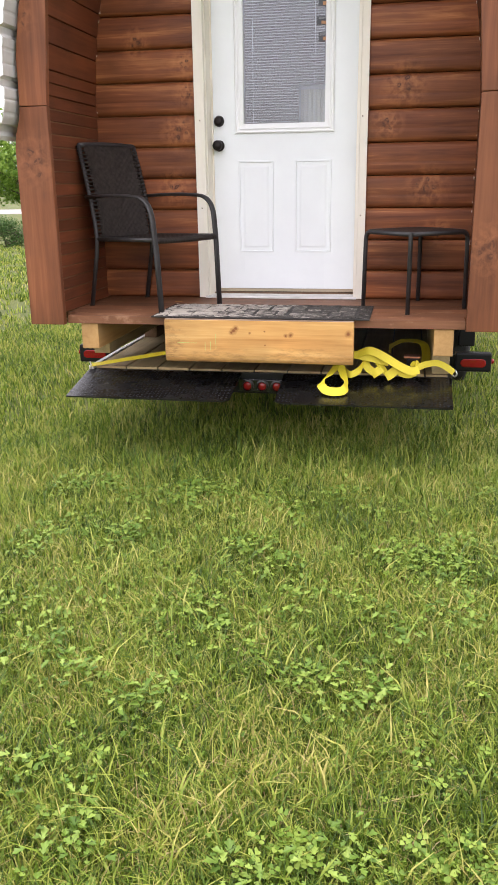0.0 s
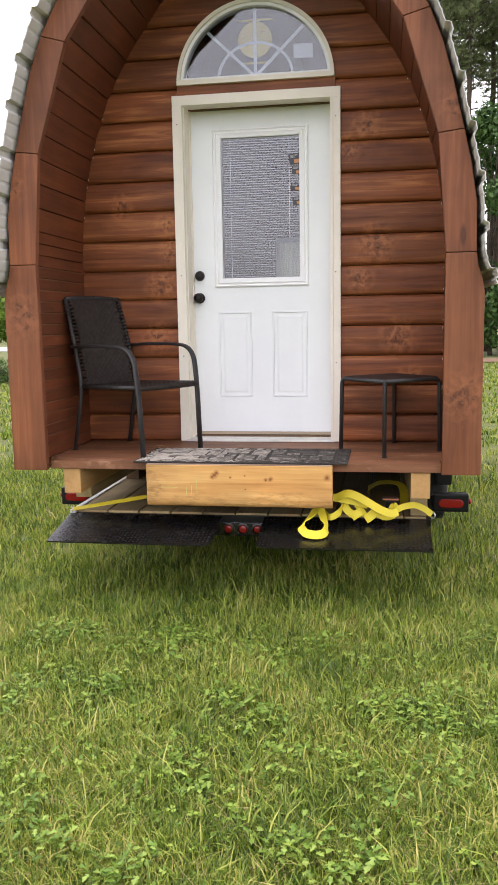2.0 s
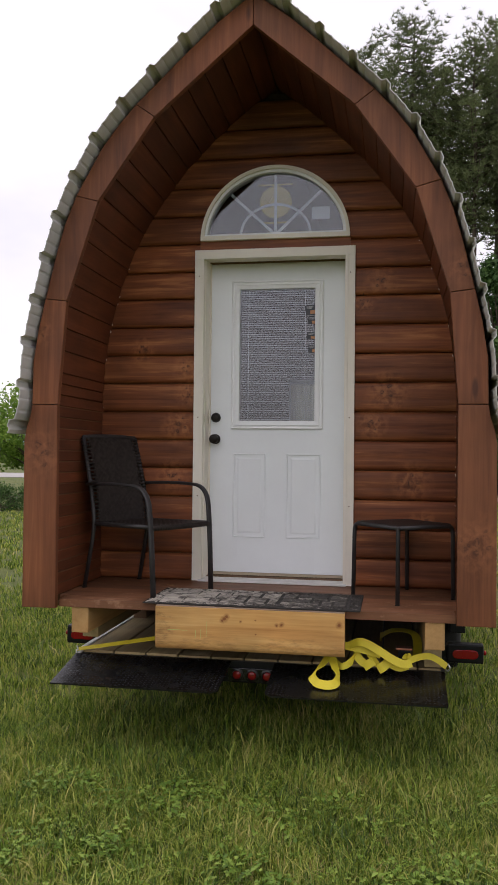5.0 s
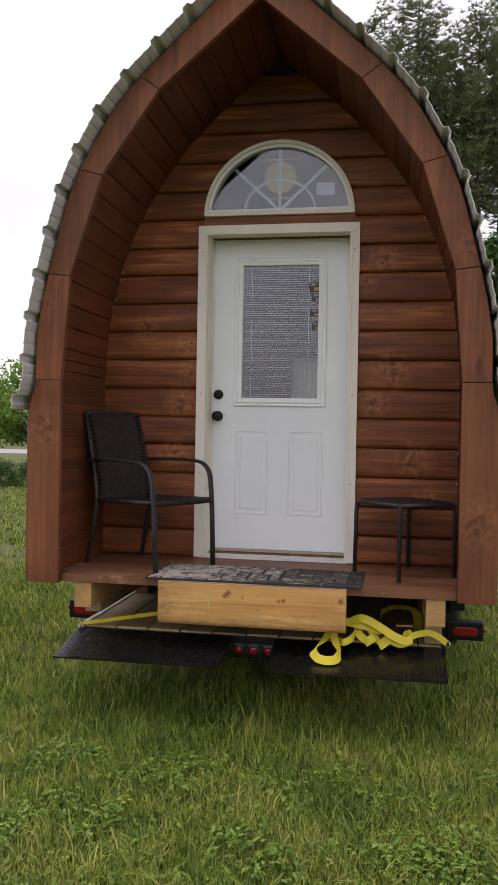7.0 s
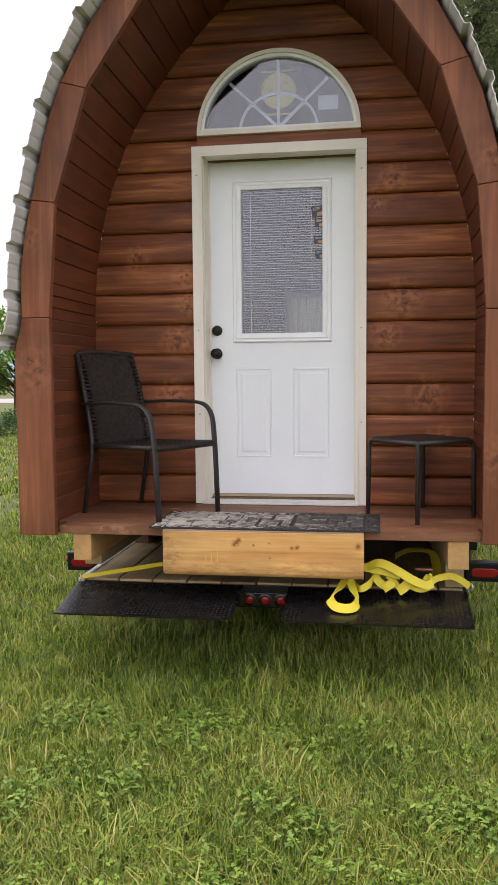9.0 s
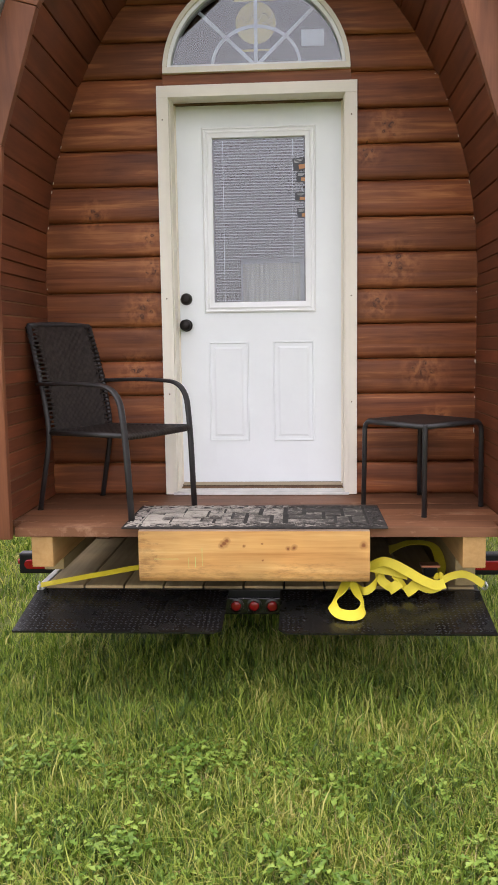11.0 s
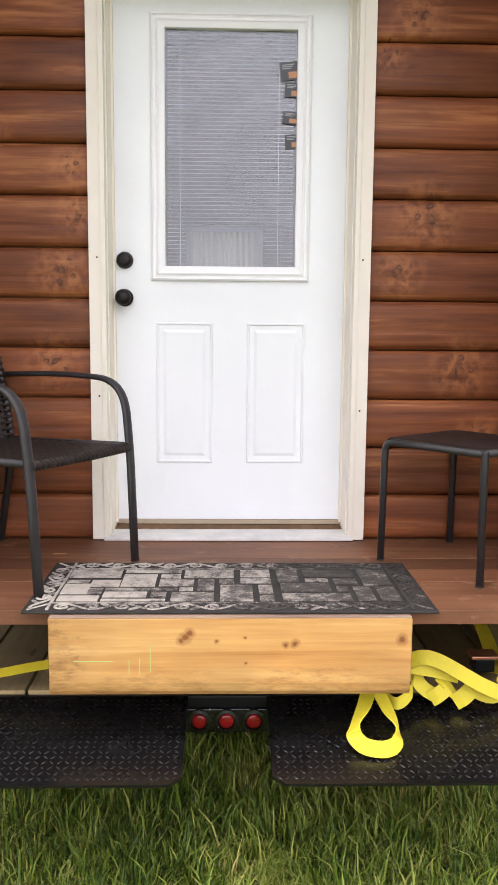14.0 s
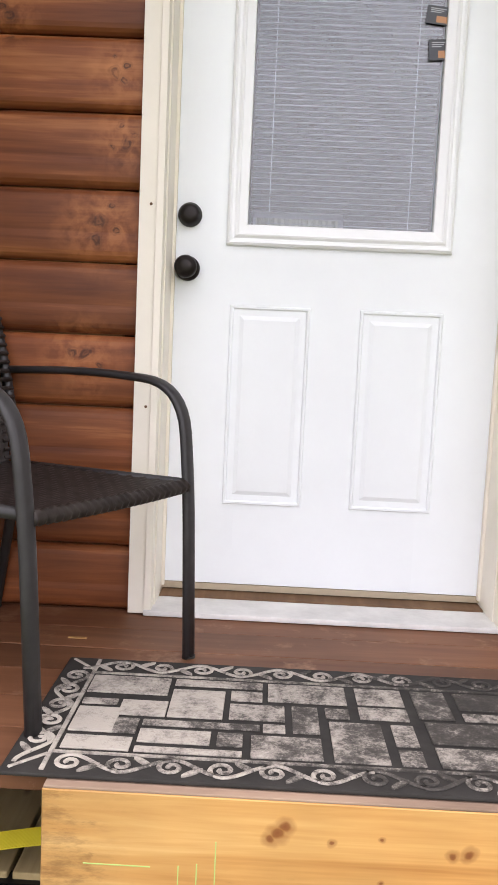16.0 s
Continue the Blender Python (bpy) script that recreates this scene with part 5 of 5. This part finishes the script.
part("ratchet_handle", boxed(0.785, 0.875, -0.57, -0.50, 0.547, 0.558, 0.003, None), M_COPPER, ratchet, "copper-red handle")
for x, y, z in ((-1.035, -0.66, 0.482), (1.06, -0.675, 0.492)):
    part("hook", tube(bmesh.new(), rounded([(x, y, z + 0.02), (x + 0.012, y - 0.012, z), (x, y + 0.005, z - 0.022), (x - 0.012, y + 0.02, z - 0.012)], 0.012, 4), 0.0045, 6), M_CHROME, strap, "bare metal hook", True)

solo("wood_chip", boxed(-0.63, -0.585, -0.2, -0.19, DECK_Z + 0.001, DECK_Z + 0.003, 0.0005, None), M_BLOCK, (-0.6, -0.195, DECK_Z), "pale splinter of wood lying on the deck", "wood chip")

# ---- lawn ----
rng = np.random.default_rng(7)


def tri_mesh(name, verts, tris, mat, base, label, category, parent=None):
    me = bpy.data.meshes.new(name)
    nv, nt = len(verts), len(tris)
    me.vertices.add(nv)
    me.vertices.foreach_set("co", np.ascontiguousarray(verts, dtype=np.float32).ravel())
    me.loops.add(nt * 3)
    me.loops.foreach_set("vertex_index", np.ascontiguousarray(tris, dtype=np.int32).ravel())
    me.polygons.add(nt)
    me.polygons.foreach_set("loop_start", np.arange(0, nt * 3, 3, dtype=np.int32))
    me.polygons.foreach_set("loop_total", np.full(nt, 3, dtype=np.int32))
    me.update(calc_edges=True)
    me.materials.append(mat)
    ob = new(name, me)
    if parent is None:
        tagged(ob, label, category, kind="stuff")
    else:
        ob.parent = parent
    return ob


def blades(n, x0, x1, y0, y1, h, w, spread=0.6):
    """Bent grass blades in clumps over a rectangle: points and triangles."""
    k = max(1, n // 9)
    cx, cy = rng.uniform(x0, x1, k), rng.uniform(y0, y1, k)
    pick = rng.integers(0, k, n)
    size = 0.035 + 0.02 * rng.random(n)
    soft = 0.12 * min(x1 - x0, y1 - y0)
    cx, cy = cx + rng.normal(0, soft, k), cy + rng.normal(0, soft, k)
    px, py = cx[pick] + rng.normal(0, 1, n) * size, cy[pick] + rng.normal(0, 1, n) * size
    tall = (0.7 + 0.6 * rng.random(k))[pick]
    hh = h * tall * rng.uniform(0.5, 1.25, n)
    lean = rng.uniform(0.1, spread * 1.6, n) * hh
    a = rng.uniform(0, 2 * np.pi, n)
    b = a + np.pi / 2 + rng.normal(0, 0.5, n)
    ww = w * rng.uniform(0.6, 1.4, n)
    dx, dy, sx, sy = np.cos(a), np.sin(a), np.cos(b) * ww / 2, np.sin(b) * ww / 2
    z0 = np.full(n, -0.004)
    p = np.empty((n, 5, 3))
    p[:, 0] = np.stack([px - sx, py - sy, z0], 1)
    p[:, 1] = np.stack([px + sx, py + sy, z0], 1)
    mx, my, mz = px + dx * lean * 0.35, py + dy * lean * 0.35, hh * 0.62
    p[:, 2] = np.stack([mx - sx * 0.8, my - sy * 0.8, mz], 1)
    p[:, 3] = np.stack([mx + sx * 0.8, my + sy * 0.8, mz], 1)
    p[:, 4] = np.stack([px + dx * lean, py + dy * lean, hh * 0.95], 1)
    t = np.array([(0, 1, 3), (0, 3, 2), (2, 3, 4)])
    return p.reshape(-1, 3), (np.arange(n)[:, None, None] * 5 + t[None]).reshape(-1, 3)


def gathered(sets):
    v, t, o = [], [], 0
    for a, b in sets:
        v.append(a)
        t.append(b + o)
        o += len(a)
    return np.concatenate(v), np.concatenate(t)


near = gathered([
    blades(80000, -0.7, 1.7, -4.3, -2.5, 0.052, 0.0038, 0.85),
    blades(9000, -0.7, 1.7, -4.3, -2.3, 0.068, 0.0058, 1.1),
    blades(120000, -1.7, 2.3, -2.5, -0.35, 0.056, 0.0044, 0.85),
    blades(6000, -1.7, 2.3, -2.5, -0.8, 0.075, 0.006, 1.0),
    blades(6000, -1.1, 1.1, -1.15, -0.2, 0.105, 0.006, 0.6),
    blades(2600, -0.9, 1.9, -4.2, -1.0, 0.085, 0.005, 1.1),
    blades(16000, -1.2, 1.3, -0.35, 2.2, 0.08, 0.006),
    blades(30000, -3.6, -1.2, -1.6, 4.0, 0.062, 0.0065),
    blades(14000, 1.2, 3.2, -1.6, 4.0, 0.062, 0.0065),
])
tri_mesh("lawn_grass", *near, M_GRASS, (0, 0, 0), "short green lawn grass, uneven and freshly mown", "grass")
far = gathered([
    blades(24000, -4.0, 5.0, -8.0, -3.6, 0.06, 0.009, 0.9),
    blades(16000, -6.0, -1.5, -4.5, 3.0, 0.06, 0.010, 0.9),
    blades(16000, 1.5, 6.5, -4.5, 3.0, 0.06, 0.010, 0.9),
    blades(36000, -10.5, -1.6, 4.0, 16.0, 0.07, 0.016),
    blades(26000, 1.0, 7.0, 4.0, 24.5, 0.07, 0.018),
])
tri_mesh("distant_grass", *far, M_GRASS, (0, 0, 0), "sunlit lawn grass towards the hedge and trees", "grass")
straw = gathered([blades(13000, -1.2, 2.1, -4.3, -0.8, 0.045, 0.0032, 1.6)])
tri_mesh("dry_grass", *straw, M_STRAW, (0, 0, 0), "pale dry cut stalks lying in the lawn", "straw")


def clover(n, patches, x0, x1, y0, y1):
    cx, cy = rng.uniform(x0, x1, patches), rng.uniform(y0, y1, patches)
    size = rng.uniform(0.04, 0.17, patches)
    lush = rng.random(patches) ** 2
    v, t, o = [], [], 0
    for _ in range(n):
        i = rng.integers(0, patches)
        x, y = cx[i] + rng.normal() * size[i], cy[i] + rng.normal() * size[i]
        z = rng.uniform(0.025, 0.055) + 0.03 * lush[i] * rng.random()
        r = rng.uniform(0.007, 0.013) + 0.010 * lush[i] * rng.random()
        a0 = rng.uniform(0, 6.28)
        tilt = rng.normal(0, 0.3, 2)
        for k in range(3):
            a = a0 + k * 2.094
            c, s = math.cos(a), math.sin(a)
            for u, w in ((0.05, 0.0), (0.55, -0.48), (1.0, -0.4), (0.92, 0.0), (1.0, 0.4), (0.55, 0.48)):
                qx, qy = (u * c - w * s) * r, (u * s + w * c) * r
                v.append((x + qx, y + qy, z + qx * tilt[0] + qy * tilt[1] + abs(w) * r * 0.35))
            t += [(o, o + 1, o + 3), (o + 1, o + 2, o + 3), (o, o + 3, o + 5), (o + 3, o + 4, o + 5)]
            o += 6
    return np.array(v), np.array(t)


tri_mesh("clover", *clover(3200, 120, -0.9, 1.9, -4.2, -1.15), M_CLOVER, (0, 0, 0), "patches of bright green clover in the lawn", "clover")


def weeds(n, spots, x0, x1, y0, y1):
    """Plants of lobed leaves on short stalks, spread round uneven spots."""
    cx, cy = rng.uniform(x0, x1, spots), rng.uniform(y0, y1, spots)
    v, t, o = [], [], 0
    lobes = ((0.0, 0.0), (0.30, 0.34), (0.52, 0.22), (0.74, 0.36), (0.82, 0.15), (1.1, 0.0), (0.82, -0.15), (0.74, -0.36), (0.52, -0.22), (0.30, -0.34))
    for _ in range(n):
        i = rng.integers(0, spots)
        bx, by = cx[i] + rng.normal() * 0.055, cy[i] + rng.normal() * 0.055
        for _ in range(rng.integers(3, 6)):
            a, reach = rng.uniform(0, 6.28), rng.uniform(0.01, 0.035)
            size, up = rng.uniform(0.016, 0.034), rng.uniform(0.035, 0.085)
            lift = rng.uniform(-0.5, 0.35)
            c, s = math.cos(a), math.sin(a)
            for u, w in lobes:
                qx, qy = (reach + u * size), w * size
                v.append((bx + qx * c - qy * s, by + qx * s + qy * c, up + lift * u * size + abs(w) * size * 0.5))
            t += [(o, o + k, o + k + 1) for k in range(1, 9)]
            o += 10
    return np.array(v), np.array(t)


tri_mesh("lawn_weeds", *weeds(1000, 70, -0.9, 1.9, -4.2, -1.3), M_WEED, (0, 0, 0), "lobed green leaves of low weeds in the lawn", "weeds")

# ---- trees ----
def pine(seed, height, crown_from, spread):
    r = np.random.default_rng(seed)
    bm = bmesh.new()
    pts = [(r.normal() * 0.05 * i / 3, r.normal() * 0.05 * i / 3, height * i / 9) for i in range(10)]
    tube(bm, pts, 0.20, 8, 0.03)
    # dead stubs on the bare trunk
    for _ in range(16):
        z, a, ln = r.uniform(0.25, crown_from + 0.05) * height, r.uniform(0, 6.28), r.uniform(0.3, 1.3)
        tube(bm, [(0, 0, z), (math.cos(a) * ln, math.sin(a) * ln, z + r.uniform(-0.2, 0.3))], 0.022, 4, 0.006)
    tufts = []
    z = height * crown_from
    while z < height:
        k = (z / height - crown_from) / (1 - crown_from)
        reach = spread * (1 - k) ** 0.5 * (0.5 + 0.5 * min(1, k * 4)) + 0.3
        for _ in range(r.integers(3, 6)):
            a = r.uniform(0, 6.28)
            ln = reach * r.uniform(0.35, 1.2)
            rise = r.uniform(0.1, 0.75)
            end = Vector((math.cos(a) * ln, math.sin(a) * ln, z + rise * ln))
            tube(bm, [(0, 0, z), (end.x * 0.5, end.y * 0.5, z + rise * ln * 0.3), end], 0.03, 4, 0.008)
            for _ in range(max(6, int(ln * 11))):
                u = r.uniform(0.3, 1.05)
                c = Vector((end.x * u, end.y * u, z + rise * ln * u * u)) + Vector(r.normal(0, 0.26, 3))
                tufts.append(tuple(c))
        z += r.uniform(0.26, 0.46)
    c = np.repeat(np.array(tufts), 14, axis=0)
    d = r.normal(0, 1, c.shape)
    d[:, 2] = np.abs(d[:, 2]) * 0.9 + 0.1
    d *= (r.uniform(0.16, 0.36, len(c)) / np.linalg.norm(d, axis=1))[:, None]
    n = np.cross(d, r.normal(0, 1, c.shape))
    n *= (0.019 / np.linalg.norm(n, axis=1))[:, None]
    v = np.stack([c - n, c + n, c + d], 1).reshape(-1, 3)
    return bm, v, np.arange(len(v)).reshape(-1, 3)


def broadleaf(seed, height, radius, trunk=0.12, leaf=0.16, count=5200, low=0.3, stems=1):
    r = np.random.default_rng(seed)
    bm = bmesh.new()
    centres = []
    for i in range(stems):
        off = Vector((r.normal() * 0.15, r.normal() * 0.15, 0)) * (stems > 1)
        tube(bm, [off, off + Vector((r.normal() * 0.1, r.normal() * 0.1, height * 0.35)), off + Vector((r.normal() * 0.2, r.normal() * 0.2, height * 0.7))], trunk, 7, trunk * 0.35)
    for i in range(26):
        a = r.uniform(0, 6.28)
        k = r.uniform(0, 1)
        rad = radius * math.sin(math.pi * (0.18 + 0.75 * k)) * r.uniform(0.45, 0.95)
        c = Vector((math.cos(a) * rad, math.sin(a) * rad, height * (low + (0.93 - low) * k)))
        tube(bm, [(0, 0, c.z * 0.65), (c.x * 0.5, c.y * 0.5, c.z * 0.85), c], trunk * 0.32, 4, 0.01)
        centres.append((c, radius * r.uniform(0.22, 0.42)))
    v, t, o = [], [], 0
    for i in range(count):
        c, s = centres[r.integers(0, len(centres))]
        d = Vector(r.normal(0, 1, 3)).normalized() * s * r.uniform(0.55, 1.1)
        p = c + d
        n = (d.normalized() + Vector(r.normal(0, 0.6, 3))).normalized()
        u = n.cross(Vector(r.normal(0, 1, 3))).normalized() * leaf * r.uniform(0.6, 1.2)
        w = n.cross(u) * 0.45
        v += [p - u * 0.5, p + w * 0.6, p + u * 0.5, p - w * 0.6]
        t += [(o, o + 1, o + 2), (o, o + 2, o + 3)]
        o += 4
    return bm, np.array([tuple(p) for p in v]), np.array(t)


def tree(name, made, leaf_mat, label, category, group):
    bm, v, t = made
    ob = thing(name, (0, 0, 0), label, category, group)
    ORIGIN[ob.name] = Vector((0, 0, 0))
    part("trunk", bm, M_BARK, ob, "grey-brown bark", True)
    tri_mesh("crown", v, t, leaf_mat, (0, 0, 0), "", "", ob)
    return ob


kinds = [tree("pine_tree", pine(s, h, c, w), M_NEEDLE, "tall dark green pine with bare lower trunk", "tree", "pines beyond the lawn") for s, h, c, w in ((1, 21.0, 0.60, 3.0), (2, 22.0, 0.64, 2.8), (3, 20.0, 0.56, 3.2))]
spots = [(0.4, 36.5), (1.5, 33.5), (2.6, 34.5), (4.3, 33.0), (5.6, 35.5), (7.0, 33.8), (8.6, 36.0), (10.4, 34.0), (3.6, 38.5), (6.4, 39.5), (9.5, 40.0), (12.4, 36.0), (14.6, 38.0), (-0.9, 35.0)]
for i, (x, y) in enumerate(spots):
    m = pose(x, y, 0, 0, 0, 77 * i)
    if i < 3:
        kinds[i].matrix_basis = m
    else:
        ob = copy_thing(kinds[i % 3], m)
        k = 0.94 + 0.03 * ((i * 7) % 5)
        ob.scale = (k, k, k)
first = tree("understorey_tree", broadleaf(21, 10.5, 2.5, 0.1, 0.26, 10000, 0.1), M_SHRUB, "dark green leafy tree below the pines", "tree", "leafy trees below the pines")
for i, (x, y) in enumerate(((5.2, 31.0), (7.4, 31.5), (9.8, 31.0), (3.4, 36.5), (12.2, 32.0))):
    m = pose(x, y, 0, 0, 0, 50 * i)
    if i == 0:
        first.matrix_basis = m
    else:
        copy_thing(first, m)
bigger = tree("leafy_tree", broadleaf(31, 3.9, 1.9, 0.1, 0.15, 9000, 0.33), M_LEAF, "bright green leafy tree beside the road", "tree", "leafy trees by the road")
for i, (x, y) in enumerate(((-11.9, 22.5), (-15.5, 24.0), (-19.0, 23.0))):
    m = pose(x, y, 0, 0, 0, 70 * i)
    if i == 0:
        bigger.matrix_basis = m
    else:
        copy_thing(bigger, m)
bush = tree("hedge_shrub", broadleaf(41, 0.72, 0.62, 0.02, 0.06, 3200, 0.05, 3), M_SHRUB, "low dark green spreading shrub at the lawn edge", "shrub", "shrubs along the lawn edge")
for i in range(9):
    m = pose(-8.2 - 0.85 * i, 15.9 + 0.25 * ((i * 5) % 3), 0, 0, 0, 61 * i)
    if i == 0:
        bush.matrix_basis = m
    else:
        copy_thing(bush, m)
